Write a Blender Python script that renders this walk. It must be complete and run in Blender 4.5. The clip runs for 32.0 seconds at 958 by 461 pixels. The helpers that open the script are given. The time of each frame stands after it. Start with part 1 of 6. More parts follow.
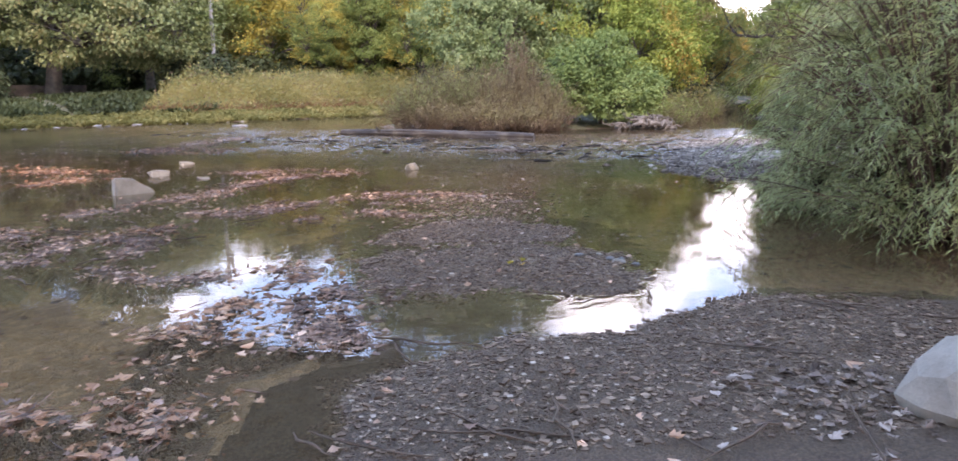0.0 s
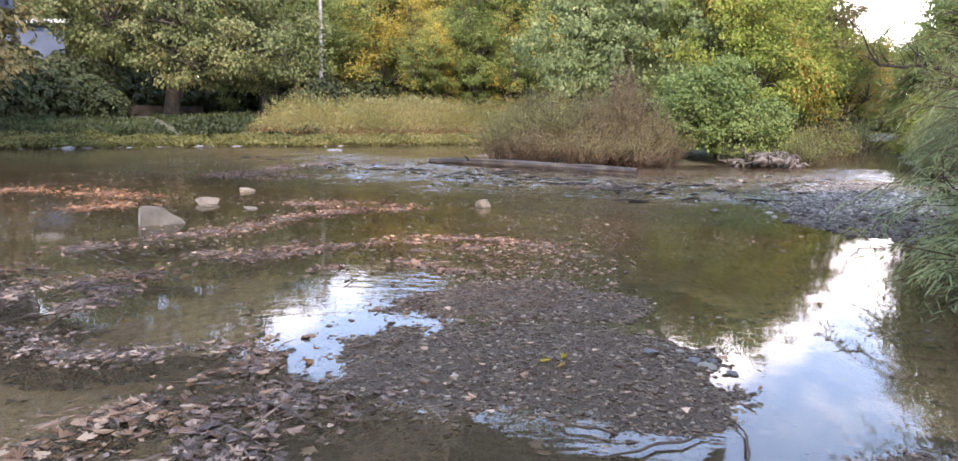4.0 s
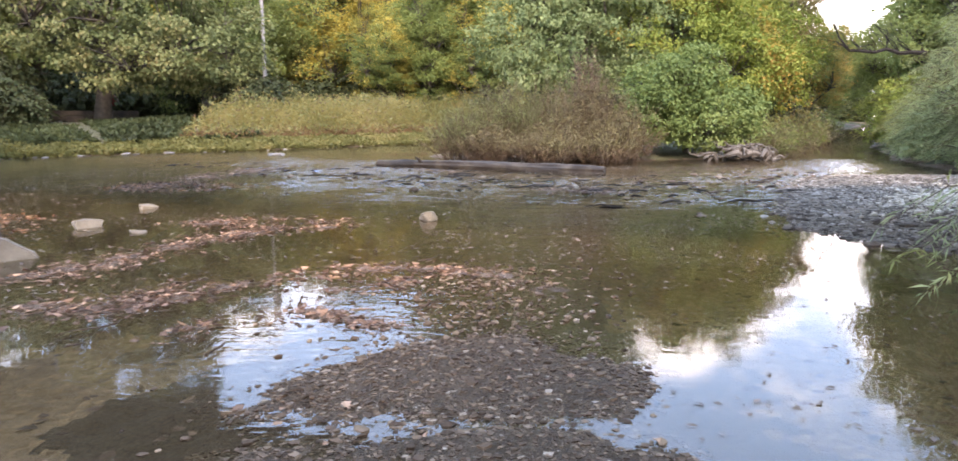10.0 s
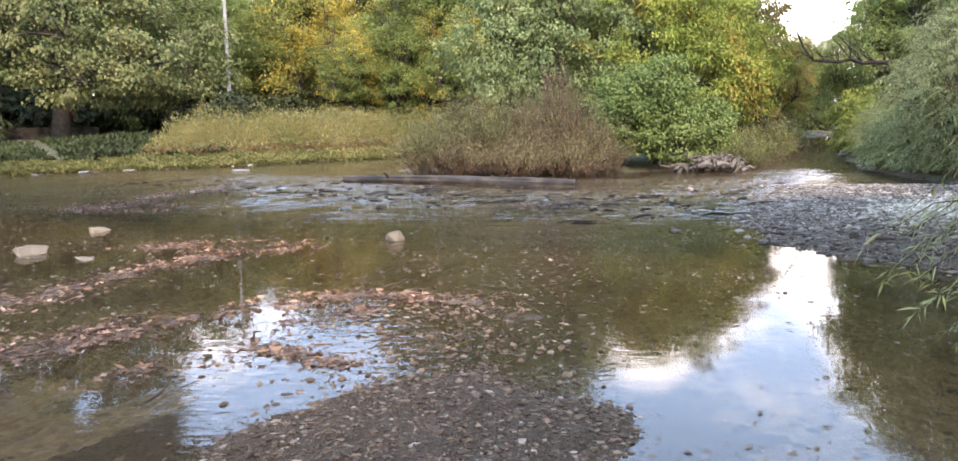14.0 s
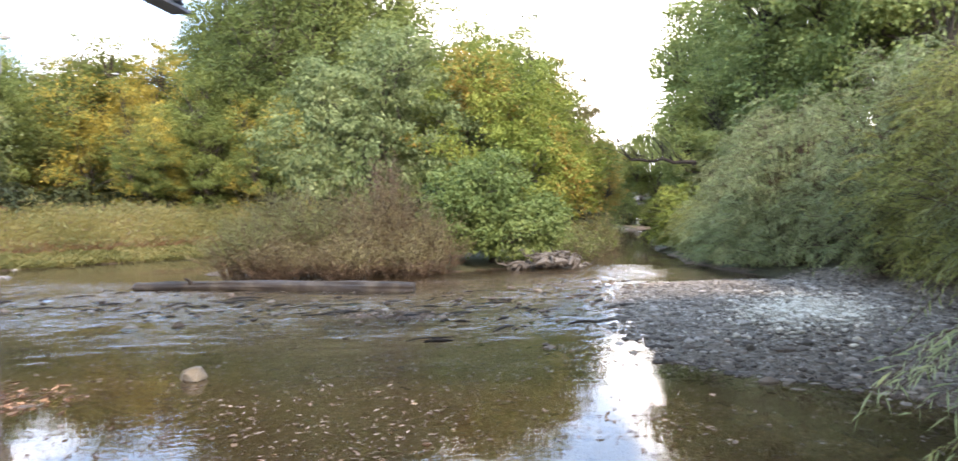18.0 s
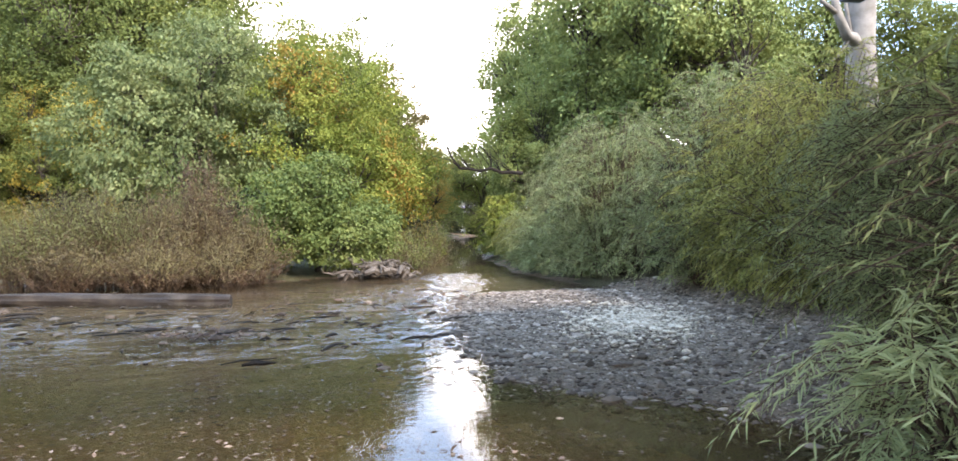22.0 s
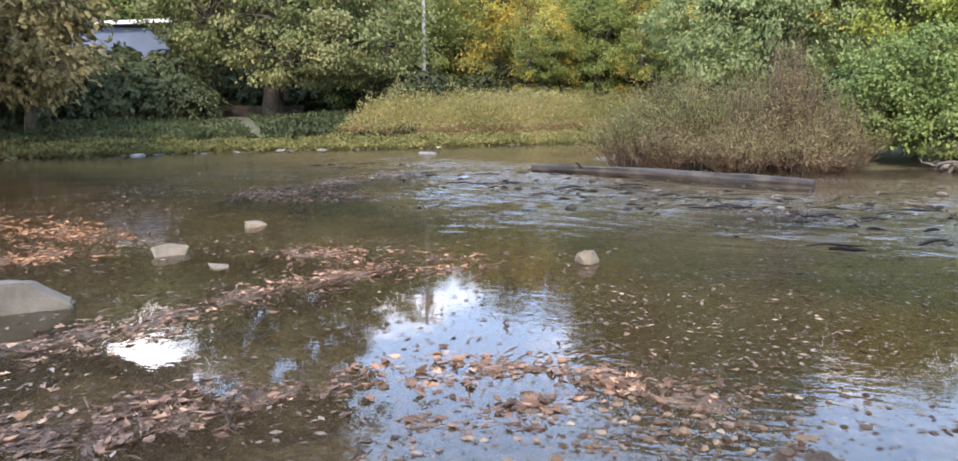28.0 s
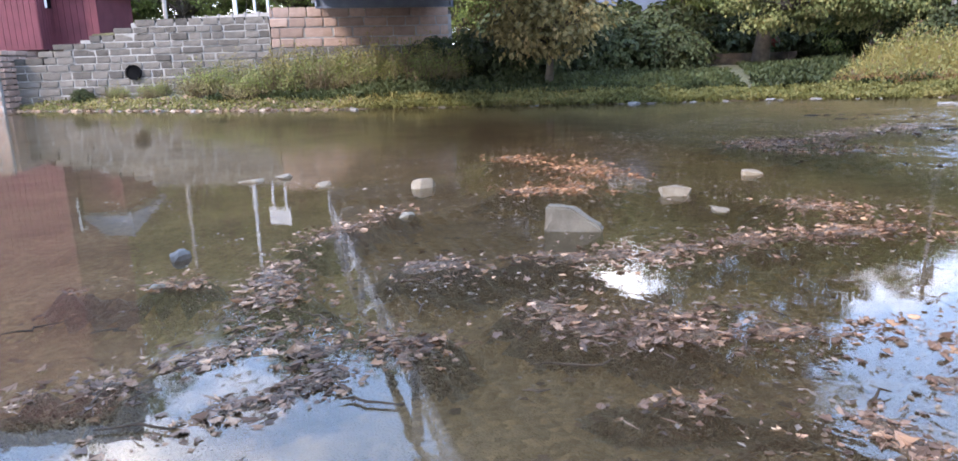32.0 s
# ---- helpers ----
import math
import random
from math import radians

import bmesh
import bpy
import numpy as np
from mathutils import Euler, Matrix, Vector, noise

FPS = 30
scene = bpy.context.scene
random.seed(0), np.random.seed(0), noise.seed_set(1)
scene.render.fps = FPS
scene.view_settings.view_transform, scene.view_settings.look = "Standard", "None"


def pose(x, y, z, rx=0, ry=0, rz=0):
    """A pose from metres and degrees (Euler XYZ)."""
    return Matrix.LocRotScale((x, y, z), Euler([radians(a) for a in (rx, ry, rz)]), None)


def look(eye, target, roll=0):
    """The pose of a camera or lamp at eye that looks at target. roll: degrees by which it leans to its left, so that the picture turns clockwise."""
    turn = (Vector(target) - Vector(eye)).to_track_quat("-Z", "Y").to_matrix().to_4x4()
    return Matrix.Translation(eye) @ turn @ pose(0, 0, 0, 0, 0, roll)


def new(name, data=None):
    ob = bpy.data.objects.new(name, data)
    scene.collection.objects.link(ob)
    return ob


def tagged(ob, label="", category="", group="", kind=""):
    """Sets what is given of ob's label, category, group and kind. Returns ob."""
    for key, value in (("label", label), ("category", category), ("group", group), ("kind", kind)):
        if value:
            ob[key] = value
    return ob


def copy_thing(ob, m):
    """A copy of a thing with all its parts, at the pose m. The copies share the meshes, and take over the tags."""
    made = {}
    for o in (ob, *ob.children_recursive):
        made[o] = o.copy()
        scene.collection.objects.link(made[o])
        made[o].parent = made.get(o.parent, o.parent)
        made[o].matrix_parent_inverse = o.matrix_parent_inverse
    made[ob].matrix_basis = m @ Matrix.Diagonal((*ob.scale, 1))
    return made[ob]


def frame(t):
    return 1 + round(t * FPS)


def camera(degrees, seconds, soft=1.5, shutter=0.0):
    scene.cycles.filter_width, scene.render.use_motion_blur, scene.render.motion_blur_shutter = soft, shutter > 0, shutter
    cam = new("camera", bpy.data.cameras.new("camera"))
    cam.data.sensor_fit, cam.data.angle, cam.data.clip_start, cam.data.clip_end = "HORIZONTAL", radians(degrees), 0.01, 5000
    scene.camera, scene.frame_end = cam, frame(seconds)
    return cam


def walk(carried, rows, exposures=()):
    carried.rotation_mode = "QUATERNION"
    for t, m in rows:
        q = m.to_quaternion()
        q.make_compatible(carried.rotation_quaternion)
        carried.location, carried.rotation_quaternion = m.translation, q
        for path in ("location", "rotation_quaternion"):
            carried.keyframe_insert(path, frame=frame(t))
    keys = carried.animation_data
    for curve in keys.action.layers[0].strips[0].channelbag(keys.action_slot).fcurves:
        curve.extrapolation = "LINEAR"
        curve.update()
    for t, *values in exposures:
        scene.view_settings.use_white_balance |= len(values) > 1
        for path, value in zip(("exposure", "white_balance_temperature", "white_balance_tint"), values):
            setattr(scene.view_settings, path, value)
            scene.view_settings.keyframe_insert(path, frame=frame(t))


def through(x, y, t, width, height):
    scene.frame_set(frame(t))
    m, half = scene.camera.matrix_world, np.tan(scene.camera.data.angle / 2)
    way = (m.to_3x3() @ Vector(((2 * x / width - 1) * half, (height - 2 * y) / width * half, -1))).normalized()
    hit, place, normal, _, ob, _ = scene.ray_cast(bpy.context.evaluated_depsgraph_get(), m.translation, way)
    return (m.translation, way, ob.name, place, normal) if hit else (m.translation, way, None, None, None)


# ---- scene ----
import collections

# camera: seconds, x, y, z, yaw to the left, pitch up, roll
cam = camera(66.91, 32.0, soft=1.5, shutter=0.2)
PATH = [
    (0, -0.698, -3.294, 1.549, -6.81, -11.28, 0.05), (0.5, -0.599, -3.150, 1.548, -1.88, -12.74, -0.17), (1, -0.507, -2.882, 1.548, -2.14, -11.90, -1.00),
    (1.5, -0.353, -2.652, 1.554, -4.13, -10.01, 1.68), (2, -0.213, -2.464, 1.559, 1.26, -12.21, 0.63), (2.5, -0.206, -2.178, 1.554, -0.97, -8.18, -1.64),
    (3, -0.168, -1.957, 1.522, 0.50, -12.73, -1.51), (3.5, -0.049, -1.726, 1.516, 1.65, -9.66, -0.21), (5.5, 0.104, -0.925, 1.530, 0.66, -8.76, 4.64),
    (6, 0.154, -0.742, 1.520, -0.01, -10.65, 1.44), (6.5, 0.079, -0.539, 1.534, -1.13, -6.84, -0.94), (7, 0.019, -0.355, 1.473, 0.40, -10.09, 0.68),
    (7.5, 0.031, -0.151, 1.433, 3.72, -9.84, 1.21), (8, 0.016, 0.025, 1.457, 5.20, -9.85, -0.00), (8.5, -0.015, 0.199, 1.479, 2.83, -9.37, -2.09),
    (9, -0.014, 0.273, 1.504, 5.23, -8.06, -3.09), (9.5, 0.164, 0.383, 1.496, 3.46, -8.45, -0.15), (10, 0.225, 0.468, 1.472, -0.74, -9.28, -0.08),
    (10.5, 0.176, 0.678, 1.495, -9.76, -6.46, -0.63), (11, 0.074, 0.839, 1.483, -16.81, -3.61, 0.15), (11.5, 0.084, 0.930, 1.453, -17.07, -7.42, 0.39),
    (12, 0.098, 0.907, 1.452, -17.06, -8.78, -0.31), (12.5, 0.225, 0.813, 1.481, -12.69, -7.23, 0.12), (13, 0.321, 0.686, 1.515, -3.44, -9.26, -0.24),
    (13.5, 0.311, 0.721, 1.531, -2.01, -10.31, -1.24), (14, 0.272, 0.837, 1.517, -3.00, -8.38, -0.65), (14.5, 0.303, 0.933, 1.533, -1.47, -6.09, -1.49),
    (16.5, 0.213, 1.897, 1.571, 0.64, -3.02, -3.18), (17, 0.247, 2.186, 1.566, -1.22, -2.59, -0.86), (17.5, 0.287, 2.472, 1.556, -4.91, -3.42, 0.57),
    (18, 0.229, 2.838, 1.545, -17.33, -1.06, -0.71), (18.5, 0.242, 3.118, 1.552, -26.07, -3.57, -0.90), (19, 0.331, 3.291, 1.584, -27.38, 0.28, 0.70),
    (19.5, 0.363, 3.372, 1.576, -28.54, -0.31, 1.17), (20, 0.386, 3.432, 1.593, -31.29, -0.30, -1.53), (20.5, 0.375, 3.454, 1.594, -31.40, 0.14, -0.68),
    (21, 0.378, 3.461, 1.594, -30.81, -0.04, -0.49), (21.5, 0.393, 3.471, 1.586, -32.57, -0.21, 0.35), (22, 0.363, 3.450, 1.587, -31.06, -0.61, 0.24),
    (22.5, 0.205, 3.413, 1.578, -23.61, -0.68, 0.26), (23, 0.188, 3.309, 1.579, -12.90, -1.98, 0.45), (23.5, 0.183, 3.257, 1.584, -6.79, -2.29, 0.37),
    (24, 0.168, 3.247, 1.582, -4.68, -2.99, 0.14), (24.5, 0.146, 3.230, 1.577, -1.67, -3.26, 0.78), (25, 0.129, 3.225, 1.563, 0.11, -4.58, 0.89),
    (25.5, 0.108, 3.196, 1.557, 2.28, -6.86, 0.74), (27.5, 0.102, 3.100, 1.568, 9.49, -8.90, 0.18), (28, 0.087, 3.087, 1.574, 12.03, -9.79, -0.02),
    (28.5, 0.064, 3.047, 1.571, 15.61, -10.71, 0.67), (29, 0.030, 2.972, 1.566, 21.02, -11.49, 0.19), (29.5, 0.021, 2.895, 1.589, 26.61, -11.78, -0.05),
    (30, -0.075, 2.772, 1.604, 29.78, -10.33, -1.11), (30.5, -0.111, 2.587, 1.619, 36.73, -10.05, -2.07), (31, -0.074, 2.470, 1.622, 45.04, -11.08, -2.68),
    (31.5, -0.014, 2.496, 1.625, 47.18, -10.83, -0.78), (32, 0.031, 2.534, 1.616, 48.55, -13.17, -1.89),
]


def aim(x, y, z, yaw, pitch, roll):
    a, b = radians(yaw), radians(pitch)
    ahead = Vector((-math.sin(a) * math.cos(b), math.cos(a) * math.cos(b), math.sin(b)))
    eye = Vector((x, y, z))
    return look(eye, eye + ahead, roll)


walk(cam, [(row[0], aim(*row[1:])) for row in PATH], exposures=[(0.0, 1.28, 6850, 30), (4.0, 1.36, 7150, 27), (10.0, 1.40, 7400, 25), (20.0, 1.30, 7450, 20), (25.0, 1.28, 7400, 20), (32.0, 1.36, 6650, 21)])

# ---- light ----
SUN_EL, SUN_AZ = radians(42), math.atan2(0.15, -0.99)   # to the sun: behind and to the right of the first view
to_sun = Vector((math.cos(SUN_EL) * math.sin(SUN_AZ), math.cos(SUN_EL) * math.cos(SUN_AZ), math.sin(SUN_EL)))
world = bpy.data.worlds.new("sky")
scene.world = world
world.use_nodes = True
wt = world.node_tree
sky = wt.nodes.new("ShaderNodeTexSky")
sky.sky_type = "NISHITA"
sky.sun_disc = False
sky.sun_elevation, sky.sun_rotation = SUN_EL, SUN_AZ
sky.dust_density, sky.air_density = 0.7, 1.3
bg = wt.nodes["Background"]
bg.inputs["Strength"].default_value = 0.15
# broken white cloud over the blue
wc = wt.nodes.new("ShaderNodeTexCoord")
wmap = wt.nodes.new("ShaderNodeMapping")
wmap.inputs["Scale"].default_value = (1.0, 1.0, 2.2)
wmap.inputs["Location"].default_value = (-0.35, -0.32, -0.07)
wn = wt.nodes.new("ShaderNodeTexNoise")
wn.inputs["Scale"].default_value = 2.6
wn.inputs["Detail"].default_value = 7
wn.inputs["Roughness"].default_value = 0.55
wr = wt.nodes.new("ShaderNodeMapRange")
wr.inputs["From Min"].default_value, wr.inputs["From Max"].default_value = 0.535, 0.67
wr.inputs["To Min"].default_value, wr.inputs["To Max"].default_value = 0.04, 0.9
# the cloud closes up towards the horizon, with a thin bright haze over the blue
whz = wt.nodes.new("ShaderNodeMix")
whz.data_type = "RGBA"
whz.inputs[0].default_value = 0.5
whz.inputs[7].default_value = (7.0, 13.2, 23.0, 1)
wsep = wt.nodes.new("ShaderNodeSeparateXYZ")
wlow = wt.nodes.new("ShaderNodeMapRange")
wlow.inputs["From Min"].default_value, wlow.inputs["From Max"].default_value = 0.06, 0.70
wlow.inputs["To Min"].default_value, wlow.inputs["To Max"].default_value = 0.15, -0.10
wadd = wt.nodes.new("ShaderNodeMath")
wm = wt.nodes.new("ShaderNodeMix")
wm.data_type = "RGBA"
wm.inputs[7].default_value = (27.0, 27.2, 27.6, 1)
for a, b in ((wc.outputs["Generated"], wmap.inputs["Vector"]), (wmap.outputs[0], wn.inputs["Vector"]), (wc.outputs["Generated"], wsep.inputs[0]), (wsep.outputs[2], wlow.inputs["Value"]),
             (wn.outputs["Fac"], wadd.inputs[0]), (wlow.outputs[0], wadd.inputs[1]), (wadd.outputs[0], wr.inputs["Value"]),
             (wr.outputs[0], wm.inputs[0]), (sky.outputs[0], whz.inputs[6]), (whz.outputs[2], wm.inputs[6]), (wm.outputs[2], bg.inputs["Color"])):
    wt.links.new(a, b)
sun = bpy.data.lights.new("sun", "SUN")
sun.energy, sun.angle, sun.color = 3.0, radians(6), (1.0, 0.94, 0.84)
sun_ob = new("sun", sun)
sun_ob.matrix_world = look(to_sun * 60, (0, 0, 0))

# ---- materials ----
def nodes(name):
    m = bpy.data.materials.new(name)
    m.use_nodes = True
    t = m.node_tree
    return m, t, t.nodes["Principled BSDF"]


def node(t, kind, **values):
    n = t.nodes.new("ShaderNode" + kind)
    for k, v in values.items():
        n.inputs[k.replace("_", " ")].default_value = v
    return n


def ramp(t, source, stops):
    r = t.nodes.new("ShaderNodeValToRGB")
    el = r.color_ramp.elements
    while len(el) < len(stops):
        el.new(0.5)
    for e, (p, c) in zip(el, stops):
        e.position, e.color = p, (*c, 1)
    t.links.new(source, r.inputs[0])
    return r.outputs[0]


def mix(t, fac, a, b, mode="MIX"):
    n = t.nodes.new("ShaderNodeMix")
    n.data_type, n.blend_type = "RGBA", mode
    for s, v in ((0, fac), (6, a), (7, b)):
        if isinstance(v, bpy.types.NodeSocket):
            t.links.new(v, n.inputs[s])
        else:
            n.inputs[s].default_value = v if s == 0 else (*v, 1)
    return n.outputs[2]


def bump(t, bsdf, height, strength=0.5, distance=0.02):
    b = node(t, "Bump", Strength=strength, Distance=distance)
    t.links.new(height, b.inputs["Height"])
    t.links.new(b.outputs[0], bsdf.inputs["Normal"])
    return b


def coords(t, scale=1.0, obj=True):
    c = t.nodes.new("ShaderNodeTexCoord")
    return c.outputs["Object"]


def noise_tex(t, scale, detail=5, rough=0.55, vec=None):
    n = node(t, "TexNoise", Scale=scale, Detail=detail, Roughness=rough)
    t.links.new(vec if vec is not None else coords(t), n.inputs["Vector"])
    return n.outputs["Fac"]


def surface(name, stops, scale=3.0, fine=40.0, rough=0.8, metal=0.0, relief=0.4, depth=0.01, dirt=(0.5, 0.5, 0.5), amount=0.3):
    """A plain worn surface: colour steps over a coarse pattern, multiplied by a fine one, with relief."""
    m, t, b = nodes(name)
    col = ramp(t, noise_tex(t, scale, 6), stops)
    f = noise_tex(t, fine, 4, 0.7)
    col2 = mix(t, amount, col, ramp(t, f, [(0.3, dirt), (0.7, (1, 1, 1))]), "MULTIPLY")
    t.links.new(col2, b.inputs["Base Color"])
    b.inputs["Roughness"].default_value, b.inputs["Metallic"].default_value = rough, metal
    b.inputs["Specular IOR Level"].default_value = 0.3
    bump(t, b, f, relief, depth)
    return m


def varied(m, low=0.6, high=1.3):
    """Gives each object of a material its own lightness."""
    t = m.node_tree
    b = t.nodes["Principled BSDF"]
    old = b.inputs["Base Color"].links[0].from_socket
    info = t.nodes.new("ShaderNodeObjectInfo")
    shade = ramp(t, info.outputs["Random"], [(0.0, (low, low * 0.98, low * 0.95)), (1.0, (high, high * 0.99, high * 0.97))])
    t.links.new(mix(t, 1.0, old, shade, "MULTIPLY"), b.inputs["Base Color"])
    return m


def leaf_mat(name, stops, rough=0.55, through=0.25, gloss=0.15, vary=0.30):
    """Foliage: each leaf its own shade, with a slow drift over the plant; light passes through."""
    m, t, b = nodes(name)
    g = t.nodes.new("ShaderNodeNewGeometry")
    big = noise_tex(t, 0.35, 3)
    mixv = node(t, "Math")
    mixv.operation = "MULTIPLY_ADD"
    t.links.new(g.outputs["Random Per Island"], mixv.inputs[0])
    mixv.inputs[1].default_value = vary
    scaled = node(t, "MapRange", From_Min=0.3, From_Max=0.7, To_Min=0.02, To_Max=0.55)
    t.links.new(big, scaled.inputs["Value"])
    sprig = node(t, "MapRange", From_Min=0.3, From_Max=0.7, To_Min=-0.06, To_Max=0.24)
    t.links.new(noise_tex(t, 1.7, 2), sprig.inputs["Value"])
    both = node(t, "Math")
    both.operation = "ADD"
    t.links.new(scaled.outputs[0], both.inputs[0])
    t.links.new(sprig.outputs[0], both.inputs[1])
    t.links.new(both.outputs[0], mixv.inputs[2])
    col = ramp(t, mixv.outputs[0], stops)
    t.links.new(col, b.inputs["Base Color"])
    b.inputs["Roughness"].default_value = rough
    b.inputs["Specular IOR Level"].default_value = gloss
    tr = t.nodes.new("ShaderNodeBsdfTranslucent")
    t.links.new(col, tr.inputs["Color"])
    ms = node(t, "MixShader", Fac=through)
    out = t.nodes["Material Output"]
    t.links.new(b.outputs[0], ms.inputs[1])
    t.links.new(tr.outputs[0], ms.inputs[2])
    t.links.new(ms.outputs[0], out.inputs["Surface"])
    return m


M = {}
M["syc"] = leaf_mat("sycamore_leaf", [(0.0, (0.042, 0.056, 0.019)), (0.35, (0.092, 0.11, 0.039)), (0.65, (0.16, 0.169, 0.065)), (0.9, (0.244, 0.208, 0.087)), (1.0, (0.281, 0.191, 0.093))])
M["syc_brown"] = leaf_mat("browning_leaf", [(0.0, (0.058, 0.054, 0.022)), (0.4, (0.140, 0.122, 0.050)), (0.75, (0.220, 0.172, 0.075)), (1.0, (0.285, 0.190, 0.090))])
M["maple"] = leaf_mat("silver_maple_leaf", [(0.0, (0.06, 0.083, 0.032)), (0.4, (0.125, 0.16, 0.061)), (0.75, (0.221, 0.258, 0.106)), (1.0, (0.323, 0.325, 0.156))])
M["orange"] = leaf_mat("turning_leaf", [(0.0, (0.144, 0.130, 0.030)), (0.35, (0.273, 0.221, 0.049)), (0.65, (0.390, 0.245, 0.056)), (0.85, (0.374, 0.169, 0.049)), (1.0, (0.287, 0.109, 0.039))])
M["lime"] = leaf_mat("yellow_green_leaf", [(0.0, (0.073, 0.103, 0.019)), (0.4, (0.147, 0.186, 0.035)), (0.75, (0.249, 0.268, 0.054)), (1.0, (0.349, 0.320, 0.075))])
M["yellow"] = leaf_mat("yellow_leaf", [(0.0, (0.158, 0.130, 0.026)), (0.35, (0.286, 0.226, 0.044)), (0.7, (0.430, 0.322, 0.060)), (1.0, (0.530, 0.372, 0.091))])
M["olive"] = leaf_mat("olive_leaf", [(0.0, (0.058, 0.075, 0.022)), (0.4, (0.121, 0.153, 0.04)), (0.75, (0.21, 0.238, 0.065)), (1.0, (0.294, 0.299, 0.081))])
M["green"] = leaf_mat("green_leaf", [(0.0, (0.043, 0.061, 0.019)), (0.4, (0.086, 0.116, 0.034)), (0.75, (0.15, 0.185, 0.054)), (1.0, (0.236, 0.244, 0.086))])
M["bush"] = leaf_mat("bright_bush_leaf", [(0.0, (0.049, 0.068, 0.020)), (0.4, (0.106, 0.147, 0.041)), (0.75, (0.180, 0.223, 0.069)), (1.0, (0.268, 0.292, 0.110))])
M["willow"] = leaf_mat("willow_leaf", [(0.0, (0.118, 0.146, 0.066)), (0.4, (0.205, 0.243, 0.105)), (0.75, (0.315, 0.358, 0.155)), (0.93, (0.430, 0.450, 0.190)), (1.0, (0.540, 0.460, 0.130))], through=0.32)
M["willow_gold"] = leaf_mat("yellowing_willow_leaf", [(0.0, (0.120, 0.132, 0.038)), (0.4, (0.215, 0.228, 0.062)), (0.75, (0.335, 0.335, 0.095)), (0.93, (0.450, 0.410, 0.120)), (1.0, (0.540, 0.400, 0.090))])
M["willow_pale"] = leaf_mat("young_willow_leaf", [(0.0, (0.228, 0.285, 0.143)), (0.5, (0.410, 0.474, 0.239)), (0.9, (0.610, 0.647, 0.363)), (1.0, (0.730, 0.661, 0.305))], through=0.35)
M["reed_stem"] = leaf_mat("brown_shrub_leaf", [(0.0, (0.066, 0.050, 0.028)), (0.35, (0.128, 0.100, 0.052)), (0.65, (0.176, 0.146, 0.070)), (1.0, (0.230, 0.205, 0.095))], through=0.2)
M["reed_red"] = leaf_mat("reddish_shrub_leaf", [(0.0, (0.058, 0.038, 0.025)), (0.5, (0.128, 0.082, 0.052)), (1.0, (0.195, 0.136, 0.082))], through=0.2)
M["reed_green"] = leaf_mat("shrub_top_leaf", [(0.0, (0.075, 0.084, 0.030)), (0.5, (0.150, 0.156, 0.062)), (1.0, (0.240, 0.232, 0.100))], through=0.2)
M["grass_low"] = leaf_mat("dry_grass_blade", [(0.0, (0.092, 0.053, 0.025)), (0.5, (0.173, 0.103, 0.050)), (1.0, (0.245, 0.157, 0.084))])
M["grass"] = leaf_mat("tall_grass_blade", [(0.0, (0.084, 0.080, 0.024)), (0.4, (0.165, 0.146, 0.045)), (0.75, (0.258, 0.214, 0.075)), (1.0, (0.325, 0.255, 0.112))])
M["cover"] = leaf_mat("low_plant_leaf", [(0.0, (0.060, 0.066, 0.020)), (0.5, (0.128, 0.122, 0.040)), (0.85, (0.215, 0.178, 0.066)), (1.0, (0.280, 0.195, 0.095))])
# the green is darkened to hold the shade of the trees above
M["undergrowth"] = leaf_mat("shade_dark_undergrowth_leaf", [(0.0, (0.018, 0.023, 0.010)), (0.5, (0.040, 0.050, 0.019)), (1.0, (0.085, 0.094, 0.036))])
M["litter"] = leaf_mat("fallen_leaf", [(0.0, (0.061, 0.037, 0.028)), (0.3, (0.14, 0.084, 0.059)), (0.55, (0.262, 0.156, 0.106)), (0.8, (0.378, 0.228, 0.144)), (1.0, (0.659, 0.432, 0.288))], rough=0.62, through=0.03, gloss=0.2, vary=0.62)
M["litter_orange"] = leaf_mat("orange_fallen_leaf", [(0.0, (0.075, 0.040, 0.026)), (0.4, (0.205, 0.104, 0.060)), (0.75, (0.330, 0.168, 0.088)), (1.0, (0.480, 0.295, 0.175))], rough=0.62, through=0.03, gloss=0.2, vary=0.62)
M["bright"] = leaf_mat("light_green_leaf", [(0.0, (0.066, 0.093, 0.029)), (0.4, (0.152, 0.196, 0.062)), (0.75, (0.261, 0.302, 0.099)), (1.0, (0.377, 0.39, 0.147))])
M["litter_wet"] = leaf_mat("sodden_leaf", [(0.0, (0.034, 0.021, 0.015)), (0.45, (0.101, 0.061, 0.042)), (0.8, (0.207, 0.125, 0.086)), (1.0, (0.347, 0.22, 0.152))], rough=0.5, through=0.0, gloss=0.3, vary=0.62)
M["bark"] = surface("bark", [(0.3, (0.037, 0.030, 0.022)), (0.7, (0.099, 0.081, 0.062))], 4, 30, 0.9, relief=0.8, depth=0.03)
M["bark_dark"] = surface("dark_wet_bark", [(0.3, (0.014, 0.011, 0.009)), (0.7, (0.040, 0.032, 0.026))], 4, 30, 0.95, relief=0.8, depth=0.03)
M["bark_white"] = surface("pale_bark", [(0.3, (0.167, 0.147, 0.124)), (0.55, (0.269, 0.247, 0.216)), (0.75, (0.343, 0.318, 0.285))], 3, 25, 0.8, relief=0.5)
